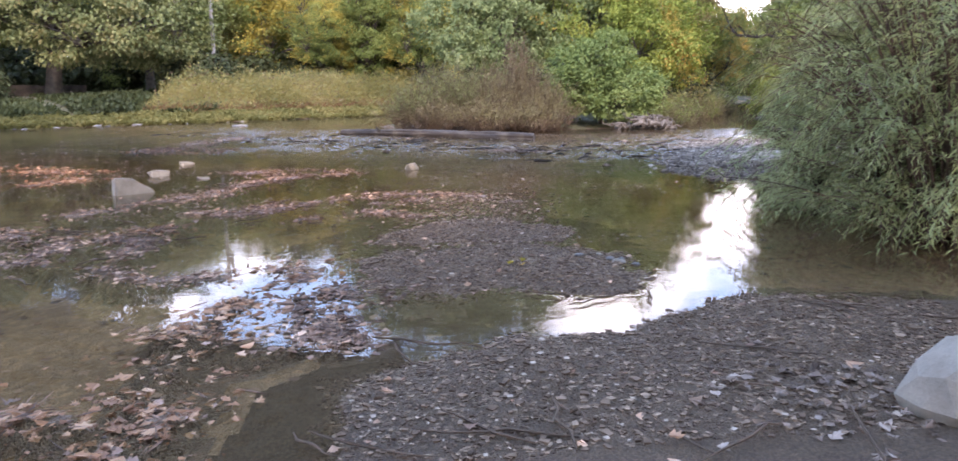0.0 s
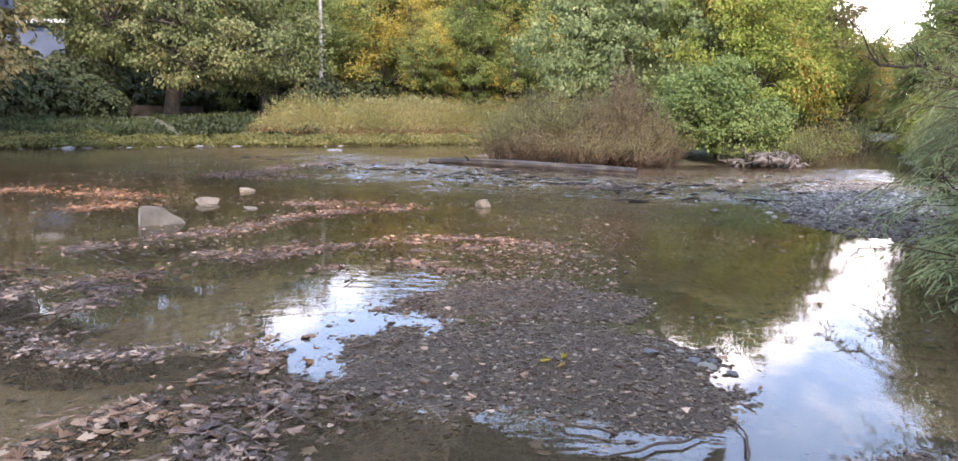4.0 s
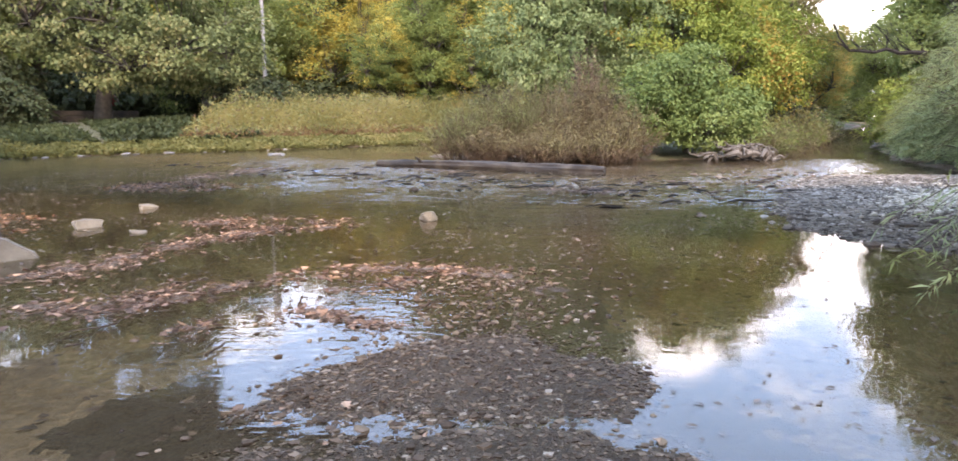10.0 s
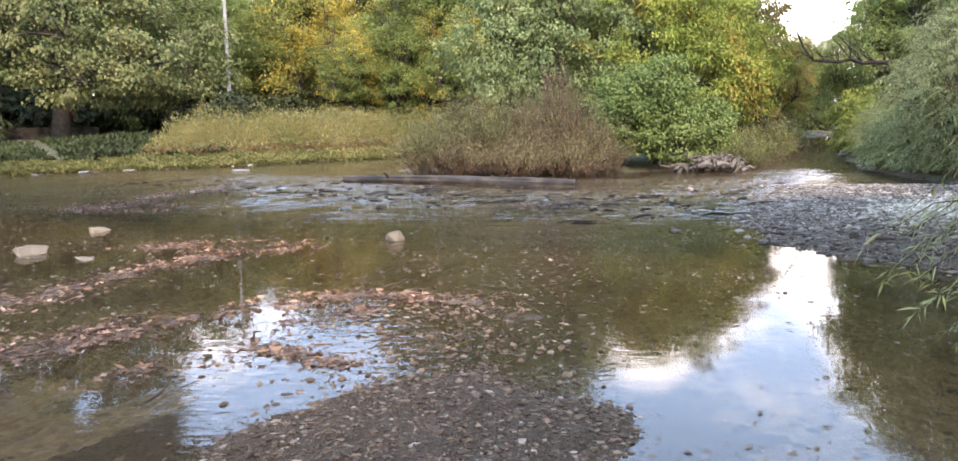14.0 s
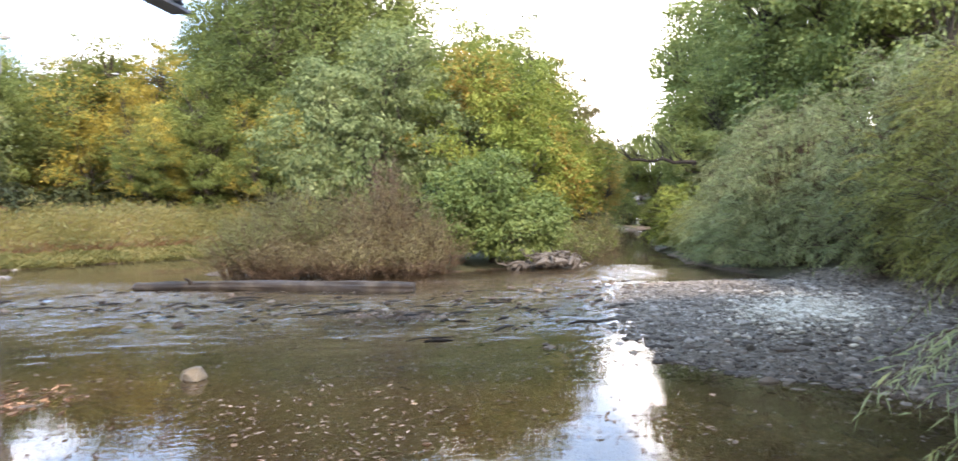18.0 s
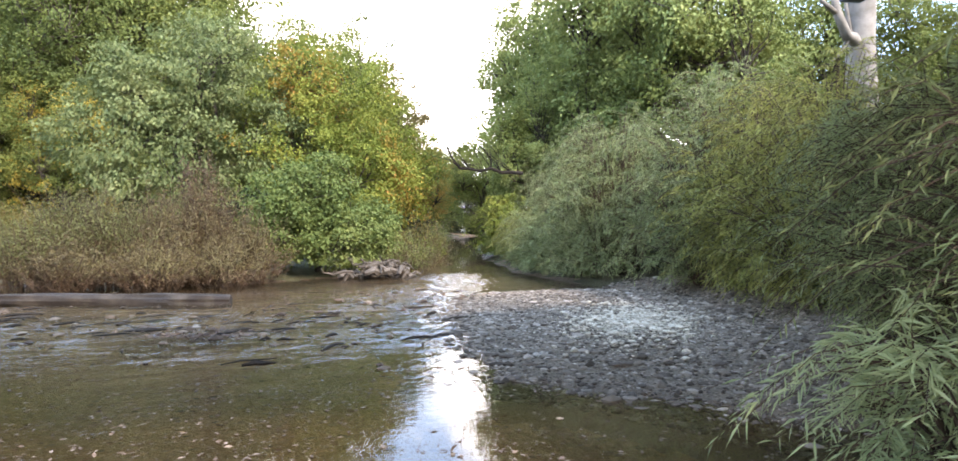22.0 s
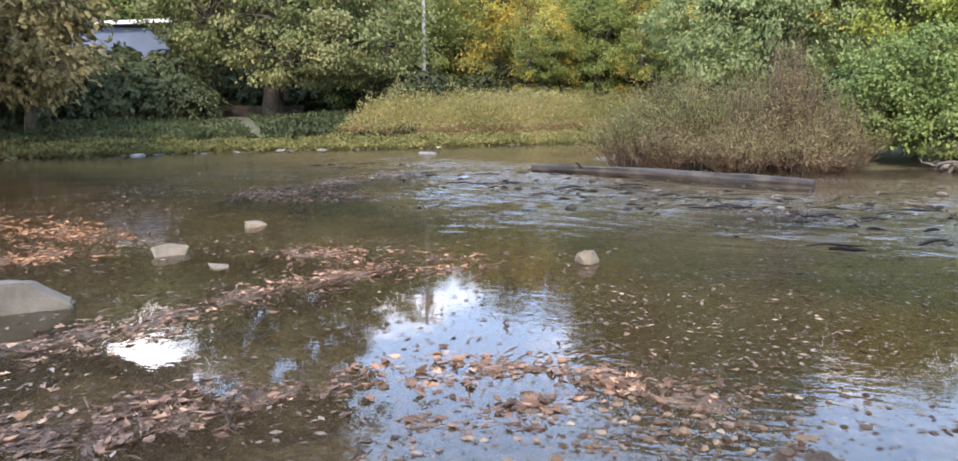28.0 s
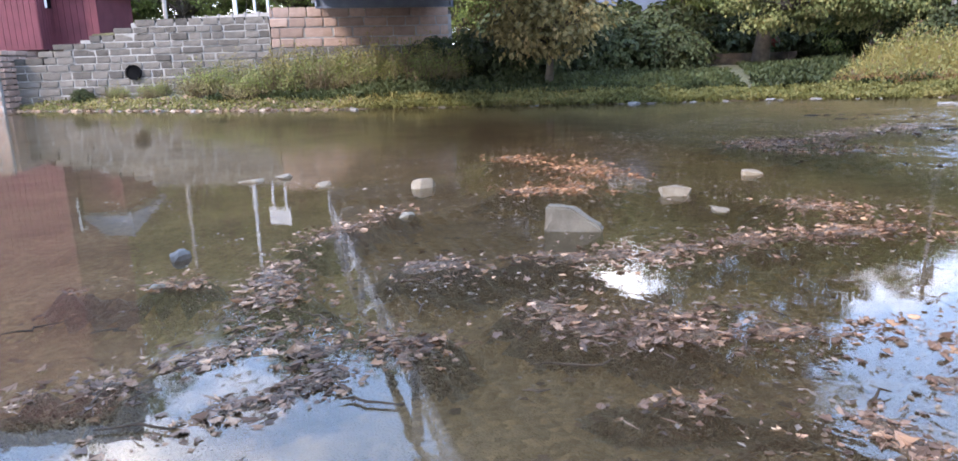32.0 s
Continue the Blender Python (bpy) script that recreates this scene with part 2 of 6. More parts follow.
M["twig"] = surface("twig", [(0.3, (0.059, 0.040, 0.026)), (0.7, (0.119, 0.079, 0.052))], 3, 30, 0.85)
M["drift"] = surface("weathered_wood", [(0.3, (0.062, 0.050, 0.040)), (0.7, (0.185, 0.158, 0.130))], 3, 30, 0.85, relief=0.7)
M["log"] = surface("wet_log", [(0.3, (0.026, 0.020, 0.015)), (0.5, (0.054, 0.041, 0.030)), (0.75, (0.122, 0.097, 0.071))], 2.2, 18, 0.75, relief=0.8, depth=0.03)
M["pale_stone"] = surface("pale_limestone", [(0.3, (0.197, 0.168, 0.130)), (0.7, (0.305, 0.270, 0.215))], 4, 45, 0.85, relief=0.5, depth=0.01, amount=0.35)
M["grey_stone"] = surface("grey_stone", [(0.3, (0.099, 0.093, 0.087)), (0.7, (0.211, 0.192, 0.174))], 4, 45, 0.85, relief=0.5)
M["wall_stone"] = surface("grey_wall_stone", [(0.3, (0.077, 0.070, 0.063)), (0.7, (0.138, 0.125, 0.110))], 1.5, 25, 0.9, relief=0.8, depth=0.03)
M["wall_stone"] = varied(M["wall_stone"])
M["tan_stone"] = surface("tan_sandstone", [(0.3, (0.231, 0.160, 0.126)), (0.7, (0.331, 0.237, 0.196))], 1.5, 25, 0.9, relief=0.6, depth=0.02)
M["tan_stone"] = varied(M["tan_stone"], 0.75, 1.2)
M["mortar"] = surface("pale_mortar", [(0.3, (0.190, 0.184, 0.174)), (0.7, (0.274, 0.264, 0.248))], 3, 40, 0.95)
M["steel"] = surface("grey_painted_steel", [(0.3, (0.097, 0.112, 0.147)), (0.7, (0.149, 0.168, 0.209))], 2, 30, 0.5, 0.0, relief=0.15)
M["rail"] = surface("pale_painted_steel", [(0.3, (0.400, 0.424, 0.456)), (0.7, (0.528, 0.544, 0.568))], 2, 30, 0.5, relief=0.1)
M["deck"] = surface("dark_deck_planks", [(0.3, (0.043, 0.040, 0.037)), (0.7, (0.093, 0.087, 0.081))], 2, 20, 0.9)
M["red"] = surface("red_board_siding", [(0.3, (0.069, 0.016, 0.022)), (0.7, (0.104, 0.026, 0.036))], 1.2, 20, 0.75, relief=0.2)
M["roof"] = surface("slate_blue_roof", [(0.3, (0.062, 0.081, 0.105)), (0.7, (0.105, 0.124, 0.155))], 1.2, 20, 0.7)
M["shed"] = surface("blue_grey_siding", [(0.3, (0.078, 0.104, 0.152)), (0.7, (0.110, 0.138, 0.190))], 1, 20, 0.6)
M["white"] = surface("white_paint", [(0.3, (0.490, 0.490, 0.490)), (0.7, (0.574, 0.574, 0.574))], 1, 20, 0.6)
M["pole"] = surface("weathered_pole_wood", [(0.3, (0.190, 0.180, 0.165)), (0.7, (0.270, 0.258, 0.240))], 2, 20, 0.8)
M["car_red"] = surface("red_car_paint", [(0.3, (0.170, 0.022, 0.018)), (0.7, (0.200, 0.032, 0.028))], 1, 10, 0.3, relief=0.0)
M["black"] = surface("black_rubber_and_dark_hollow", [(0.3, (0.004, 0.004, 0.005)), (0.7, (0.009, 0.009, 0.009))], 1, 10, 0.6)

M["black"].node_tree.nodes["Principled BSDF"].inputs["Specular IOR Level"].default_value = 0.0


def ground_material(name, stops, pebble, dark, relief, rough=0.85):
    m, t, b = nodes(name)
    v = node(t, "TexVoronoi", Scale=pebble)
    t.links.new(coords(t), v.inputs["Vector"])
    v2 = node(t, "TexVoronoi", Scale=pebble * 2.7)
    t.links.new(coords(t), v2.inputs["Vector"])
    base = ramp(t, noise_tex(t, 0.9, 6), stops)
    spots = ramp(t, v.outputs["Color"], [(0.0, dark), (0.6, (1, 1, 1)), (1.0, (1.5, 1.45, 1.35))])
    col = mix(t, 0.75, base, spots, "MULTIPLY")
    fine = ramp(t, noise_tex(t, 60, 4, 0.7), [(0.3, (0.6, 0.6, 0.6)), (0.7, (1.15, 1.15, 1.15))])
    t.links.new(mix(t, 0.6, col, fine, "MULTIPLY"), b.inputs["Base Color"])
    b.inputs["Roughness"].default_value = rough
    add = node(t, "Math")
    add.operation = "ADD"
    t.links.new(v.outputs["Distance"], add.inputs[0])
    t.links.new(v2.outputs["Distance"], add.inputs[1])
    inv = node(t, "Math")
    inv.operation = "SUBTRACT"
    inv.inputs[0].default_value = 1.0
    t.links.new(add.outputs[0], inv.inputs[1])
    bump(t, b, inv.outputs[0], relief, 0.03)
    b.inputs["Specular IOR Level"].default_value = 0.5
    return m


M["gravel"] = ground_material("wet_gravel", [(0.3, (0.142, 0.094, 0.056)), (0.7, (0.228, 0.156, 0.096))], 90, (0.36, 0.30, 0.24), 1.0, 0.62)
M["bed"] = ground_material("silty_river_bed", [(0.3, (0.225, 0.143, 0.080)), (0.7, (0.380, 0.250, 0.142))], 22, (0.618, 0.580, 0.485), 0.6)
M["leaf_bed"] = ground_material("sodden_leaf_bed", [(0.3, (0.140, 0.095, 0.062)), (0.7, (0.280, 0.190, 0.123))], 26, (0.448, 0.370, 0.308), 1.0, 0.4)
M["bar_gravel"] = ground_material("dry_bar_gravel", [(0.3, (0.200, 0.165, 0.128)), (0.7, (0.300, 0.256, 0.205))], 34, (0.5, 0.46, 0.42), 0.9, 0.95)
M["bar_gravel"].node_tree.nodes["Principled BSDF"].inputs["Specular IOR Level"].default_value = 0.12
M["soil"] = ground_material("grassy_soil", [(0.3, (0.055, 0.052, 0.024)), (0.7, (0.10, 0.095, 0.042))], 20, (0.5, 0.5, 0.4), 0.7)


def water_material():
    m, t, b = nodes("river_water")
    t.nodes.remove(b)
    at = t.nodes.new("ShaderNodeAttribute")
    at.attribute_name = "ripple"
    c = t.nodes.new("ShaderNodeTexCoord")
    mp = t.nodes.new("ShaderNodeMapping")
    mp.inputs["Rotation"].default_value = (0, 0, radians(25))
    mp.inputs["Scale"].default_value = (1.0, 2.2, 1.0)
    t.links.new(c.outputs["Object"], mp.inputs["Vector"])
    calm = noise_tex(t, 2.2, 3, 0.5, mp.outputs[0])
    fast = noise_tex(t, 4.6, 2, 0.55, mp.outputs[0])
    lo = node(t, "Math")
    lo.operation = "MULTIPLY"
    lo.inputs[1].default_value = 0.006
    t.links.new(calm, lo.inputs[0])
    hi = node(t, "Math")
    hi.operation = "MULTIPLY_ADD"
    t.links.new(fast, hi.inputs[0])
    t.links.new(at.outputs["Fac"], hi.inputs[1])
    t.links.new(lo.outputs[0], hi.inputs[2])
    bp = node(t, "Bump", Strength=1.0, Distance=0.05)
    t.links.new(hi.outputs[0], bp.inputs["Height"])
    fr = node(t, "Fresnel", IOR=1.5)
    t.links.new(bp.outputs[0], fr.inputs["Normal"])
    gl = node(t, "BsdfGlossy", Roughness=0.02)
    t.links.new(bp.outputs[0], gl.inputs["Normal"])
    tr = t.nodes.new("ShaderNodeBsdfTransparent")
    deep = t.nodes.new("ShaderNodeAttribute")
    deep.attribute_name = "depth"
    # the deeper the water, the less light comes back from the bed
    t.links.new(ramp(t, deep.outputs["Fac"], [(0.0, (0.96, 0.92, 0.82)), (0.3, (0.92, 0.85, 0.68)), (0.6, (0.62, 0.53, 0.38)), (1.0, (0.36, 0.30, 0.20))]), tr.inputs["Color"])
    # fine silt in the water scatters light before it reaches the bed
    silt = node(t, "BsdfDiffuse", Color=(0.30, 0.205, 0.112, 1))
    body = node(t, "MixShader", Fac=0.13)
    t.links.new(tr.outputs[0], body.inputs[1])
    t.links.new(silt.outputs[0], body.inputs[2])
    ms = t.nodes.new("ShaderNodeMixShader")
    t.links.new(fr.outputs[0], ms.inputs[0])
    t.links.new(body.outputs[0], ms.inputs[1])
    t.links.new(gl.outputs[0], ms.inputs[2])
    t.links.new(ms.outputs[0], t.nodes["Material Output"].inputs["Surface"])
    return m


M["water"] = water_material()

# ---- building helpers ----
def np_mesh(name, verts, faces, material=None, smooth=False):
    """A mesh from an (n, 3) array and an (m, 3) or (m, 4) array of corner numbers."""
    verts, faces = np.asarray(verts, np.float32), np.asarray(faces, np.int32)
    me = bpy.data.meshes.new(name)
    k = faces.shape[1]
    me.vertices.add(len(verts))
    me.vertices.foreach_set("co", verts.ravel())
    me.loops.add(faces.size)
    me.loops.foreach_set("vertex_index", faces.ravel())
    me.polygons.add(len(faces))
    me.polygons.foreach_set("loop_start", np.arange(0, faces.size, k, dtype=np.int32))
    me.polygons.foreach_set("loop_total", np.full(len(faces), k, dtype=np.int32))
    me.polygons.foreach_set("use_smooth", np.full(len(faces), smooth))
    me.update(calc_edges=True)
    if material:
        me.materials.append(material)
    return me


def thing(name, label, category, at=(0, 0, 0), turn=0.0, group="", kind=""):
    ob = new(name)
    ob.empty_display_size = 0.2
    ob.location, ob.rotation_euler = at, (0, 0, turn)
    return tagged(ob, label, category, group, kind)


def under(name, me, parent=None, label="", kind=""):
    ob = new(name, me)
    ob.parent = parent
    return tagged(ob, label, kind=kind)


class Shape:
    """Collects verts and faces of one mesh."""

    def __init__(self):
        self.v, self.f = [], []

    def add(self, verts, faces):
        k = len(self.v)
        self.v.extend(tuple(p) for p in verts)
        self.f.extend(tuple(i + k for i in f) for f in faces)
        return self

    def box(self, a, b, m=None):
        (x0, y0, z0), (x1, y1, z1) = a, b
        v = [(x0, y0, z0), (x1, y0, z0), (x1, y1, z0), (x0, y1, z0), (x0, y0, z1), (x1, y0, z1), (x1, y1, z1), (x0, y1, z1)]
        if m is not None:
            v = [m @ Vector(p) for p in v]
        return self.add(v, [(0, 3, 2, 1), (4, 5, 6, 7), (0, 1, 5, 4), (1, 2, 6, 5), (2, 3, 7, 6), (3, 0, 4, 7)])

    def tube(self, points, radii, sides=6, cap=True):
        pts = [Vector(p) for p in points]
        k, n = len(self.v), len(pts)
        for i, p in enumerate(pts):
            d = (pts[min(i + 1, n - 1)] - pts[max(i - 1, 0)])
            d = d.normalized() if d.length > 1e-6 else Vector((0, 0, 1))
            a = d.orthogonal().normalized() if abs(d.z) > 0.9 else d.cross(Vector((0, 0, 1))).normalized()
            b = d.cross(a)
            for j in range(sides):
                w = 2 * math.pi * j / sides
                self.v.append(tuple(p + (a * math.cos(w) + b * math.sin(w)) * radii[i]))
        for i in range(n - 1):
            for j in range(sides):
                j2 = (j + 1) % sides
                self.f.append((k + i * sides + j, k + i * sides + j2, k + (i + 1) * sides + j2, k + (i + 1) * sides + j))
        if cap:
            self.f.append(tuple(k + (n - 1) * sides + j for j in range(sides)))
            self.f.append(tuple(k + j for j in reversed(range(sides))))
        return self

    def bar(self, p, q, w, h):
        """A square bar from p to q."""
        p, q = Vector(p), Vector(q)
        d = (q - p).normalized()
        a = (d.cross(Vector((0, 0, 1))) if abs(d.z) < 0.95 else Vector((1, 0, 0))).normalized()
        b = d.cross(a).normalized()
        v = [e + a * s * w / 2 + b * u * h / 2 for e in (p, q) for s, u in ((-1, -1), (1, -1), (1, 1), (-1, 1))]
        return self.add(v, [(3, 2, 1, 0), (4, 5, 6, 7), (0, 1, 5, 4), (1, 2, 6, 5), (2, 3, 7, 6), (3, 0, 4, 7)])

    def mesh(self, name, material, smooth=False):
        me = bpy.data.meshes.new(name)
        me.from_pydata(self.v, [], self.f)
        if smooth:
            me.polygons.foreach_set("use_smooth", np.full(len(me.polygons), True))
        me.materials.append(material)
        me.update()
        return me


def unit(a):
    return a / np.maximum(np.linalg.norm(a, axis=-1, keepdims=True), 1e-9)


def leaves(name, at, ways, length, width, material, rng, fold=0.25, droop=0.0, facing=None):
    """One folded two-triangle leaf at each place, pointing along its way and, where given, turned to the light."""
    n = len(at)
    ways = unit(ways)
    lie = rng.normal(size=(n, 3)) if facing is None else facing + 0.55 * rng.normal(size=(n, 3))
    side = unit(np.cross(ways, lie))
    up = np.cross(side, ways)
    length = np.asarray(length)[:, None] if np.ndim(length) else np.full((n, 1), length)
    w = length * width
    tip = at + ways * length
    tip[:, 2] -= droop * length[:, 0]
    mid = at + ways * length * 0.45
    v = np.stack([at, mid + side * w + up * w * fold, tip, mid - side * w + up * w * fold], 1).reshape(-1, 3)
    k = np.arange(n)[:, None] * 4
    f = np.concatenate([k + [0, 1, 2], k + [0, 2, 3]], 1).reshape(-1, 3)
    return np_mesh(name, v, f, material)


def lumpy(rng, size, detail=2, rough=0.22):
    """A worn stone: an icosphere pulled out of round, with some flat cuts."""
    bm = bmesh.new()
    bmesh.ops.create_icosphere(bm, subdivisions=detail, radius=1.0)
    off = Vector(rng.uniform(-50, 50, 3))
    cuts = [(Vector(unit(rng.normal(size=3))), rng.uniform(0.55, 0.85)) for _ in range(5)]
    for v in bm.verts:
        p = v.co.copy()
        p *= 1 + rough * noise.noise(p * 1.3 + off) + 0.4 * rough * noise.noise(p * 3.1 + off)
        for nrm, d in cuts:
            over = p.dot(nrm) - d
            if over > 0:
                p -= nrm * over * 0.85
        v.co = Vector((p.x * size[0], p.y * size[1], p.z * size[2]))
    return bm


def angular(rng, size, n=16):
    """A broken stone: the hull of points in a box, its arrises taken off."""
    bm = bmesh.new()
    for p in rng.uniform(-1, 1, (n, 3)):
        p = p / max(abs(p).max(), 0.2) * rng.uniform(0.8, 1.0)
        bm.verts.new((p[0] * size[0], p[1] * size[1], p[2] * size[2]))
    out = bmesh.ops.convex_hull(bm, input=bm.verts[:])
    bmesh.ops.delete(bm, geom=list({g for g in out["geom_unused"] + out["geom_interior"] if isinstance(g, bmesh.types.BMVert)}), context="VERTS")
    bmesh.ops.bevel(bm, geom=bm.edges[:], offset=min(size) * 0.10, segments=1, affect="EDGES")
    return bm


def bm_mesh(bm, name, material, smooth=False):
    me = bpy.data.meshes.new(name)
    bm.to_mesh(me)
    bm.free()
    me.materials.append(material)
    if smooth:
        me.polygons.foreach_set("use_smooth", np.full(len(me.polygons), True))
    return me


# ---- plan of land and water ----
LEFT_BANK = [(-700, -260), (-120, -40), (-60, -8), (-41, 9.0), (-33, 12.6), (-29, 14.2), (-24, 17.2), (-20.6, 19.9), (-16.1, 23.2), (-12.5, 26.4), (-9.4, 28.3),
             (-6.5, 31), (-2, 35), (3, 41), (10, 52), (85, 210), (300, 700), (-700, 700)]
ISLAND = [(-1.2, 24.9), (1.3, 23.4), (4.7, 22.2), (7.0, 23.1), (9.0, 23.0), (11.0, 25.5), (14.5, 33), (22, 46), (36, 70), (60, 90), (130, 118), (400, 190), (500, 600), (110, 205), (16, 52), (7, 40), (1, 31)]
RIGHT_BANK = [(5.0, -60), (4.8, -8), (4.7, 0), (5.2, 3.4), (5.8, 5.4), (7.6, 8.2), (10.2, 11.4), (11.8, 14.8), (12.3, 18), (13.2, 22), (17.2, 31), (26, 46), (42, 68), (66, 84),
              (132, 108), (400, 170), (700, 230), (700, -260), (60, -260)]
BAR = [(4.5, 9.5), (5.0, 11.4), (6.2, 14), (7.6, 16.4), (9.3, 17.3), (11.5, 17.0), (14, 15), (10, 8), (7, 5), (5.5, 6.9), (5.2, 8.2)]
SHORE = [(-1.5, -60), (-1.3, -10), (-1.2, -2), (-0.9, 0.3), (-0.1, 0.9), (0.6, 1.0), (1.6, 1.75), (2.8, 1.5), (4.8, 0.8), (7, 0), (7, -60)]
TONGUE = [(-1.0, 2.3), (-1.0, 3.1), (-0.6, 3.5), (0.3, 3.65), (1.0, 3.5), (1.3, 3.0), (1.35, 2.2), (0.9, 1.9), (-0.3, 2.05)]
SPIT = [(-0.95, 3.9), (-0.7, 4.4), (-0.2, 4.95), (0.5, 5.1), (1.2, 4.5), (1.0, 3.95), (0.2, 3.85)]
# lines along which fallen leaves have drifted together: width, share of dry leaves, line
MATS = [
    (0.24, 0.7, [(-6.6, 7.2), (-6.2, 6.1), (-5.7, 5.3), (-5.0, 4.8), (-4.3, 4.4), (-3.9, 4.0)]),
    (0.18, 0.9, [(-6.1, 3.7), (-5.5, 4.5)]),
    (0.20, 0.7, [(-4.1, 3.4), (-4.0, 4.1), (-3.5, 4.5), (-3.2, 5.0)]),
    (0.16, 0.6, [(-3.2, 3.4), (-3.2, 4.4)]),
    (0.14, 0.6, [(-4.2, 2.5), (-3.9, 3.8)]),
    (0.42, 1.0, [(-8.8, 11.1), (-7.4, 11.0), (-6.2, 10.5), (-5.9, 9.4), (-6.4, 8.9)]),
    (0.36, 0.45, [(-4.5, 5.9), (-3.9, 6.8), (-3.4, 7.4), (-3.2, 8.2), (-2.8, 9.0), (-2.2, 9.8), (-1.5, 9.9)]),
    (0.42, 0.5, [(-3.5, 10.2), (-2.5, 10.1), (-1.6, 10.1)]),
    (0.30, 0.3, [(-3.2, 5.9), (-2.7, 5.8), (-2.3, 6.0), (-2.3, 6.7)]),
    (0.27, 0.3, [(-2.4, 6.0), (-1.8, 6.6), (-1.1, 7.1), (-0.4, 7.3), (0.5, 6.9)]),
    (0.20, 0.4, [(-1.9, 5.2), (-1.4, 5.5)]),
    (0.16, 0.2, [(-1.1, 5.8), (-0.3, 5.3)]),
    (0.24, 0.3, [(-0.9, 6.4), (-0.3, 6.8)]),
    (0.60, 0.8, [(-6.6, 15.2), (-4.8, 14.8)]),
    (0.45, 0.5, [(-6.2, 14.6), (-5.8, 17.9), (-5.1, 19.8)]),
    (0.22, 0.9, [(-4.9, 4.9), (-3.8, 4.7), (-3.1, 4.9)]),
    (0.27, 0.85, [(-1.41, 2.85), (-1.67, 2.2), (-1.92, 1.8), (-2.05, 1.35), (-2.0, 0.95), (-1.9, 0.3), (-1.85, -0.4)]),
    (0.20, 0.25, [(-1.58, 0.95), (-1.19, 1.3), (-0.95, 1.0)]),
    (0.16, 0.6, [(-4.05, 3.6), (-3.25, 3.06), (-2.59, 2.6), (-2.2, 2.7), (-1.65, 2.7), (-1.5, 3.2)]),
    (0.14, 0.9, [(-2.9, 0.3), (-2.3, 0.1)]),
    (0.18, 0.3, [(-1.45, 2.1), (-1.15, 1.4), (-1.0, 1.0)]),
    (0.22, 0.2, [(-1.8, 2.8), (-1.0, 2.0), (-0.4, 1.8)]),
    (0.30, 0.3, [(1.6, 14.4), (2.8, 14.0)]),
]


def inside_by(px, py, poly):
    """Signed distance of points into a polygon: positive inside."""
    best, odd = np.full(px.shape, 1e9), np.zeros(px.shape, bool)
    for (ax, ay), (bx, by) in zip(poly, poly[1:] + poly[:1]):
        dx, dy = bx - ax, by - ay
        s = np.clip(((px - ax) * dx + (py - ay) * dy) / (dx * dx + dy * dy), 0, 1)
        best = np.minimum(best, np.hypot(px - ax - s * dx, py - ay - s * dy))
        if ay != by:
            odd ^= ((ay > py) != (by > py)) & (px < dx * (py - ay) / dy + ax)
    return np.where(odd, best, -best)


def wobble(px, py, scale, seed=0.0):
    """Smooth uneven waves, about -1 to 1."""
    a = np.sin(px * 1.7 * scale + 1.3 * np.sin(py * 1.1 * scale + seed) + seed) + np.sin(py * 2.1 * scale + 1.7 * np.sin(px * 0.9 * scale - seed) + 2 * seed)
    b = np.sin((px + py) * 3.9 * scale + 2.1 * np.sin((px - py) * 2.3 * scale + seed)) + np.sin((px - 0.6 * py) * 5.3 * scale + seed * 3)
    return a * 0.3 + b * 0.17


def near_line(px, py, pts, width):
    best = np.full(px.shape, 1e9)
    for (ax, ay), (bx, by) in zip(pts, pts[1:]):
        dx, dy = bx - ax, by - ay
        s = np.clip(((px - ax) * dx + (py - ay) * dy) / (dx * dx + dy * dy), 0, 1)
        best = np.minimum(best, np.hypot(px - ax - s * dx, py - ay - s * dy))
    return np.exp(-(best / width) ** 2)


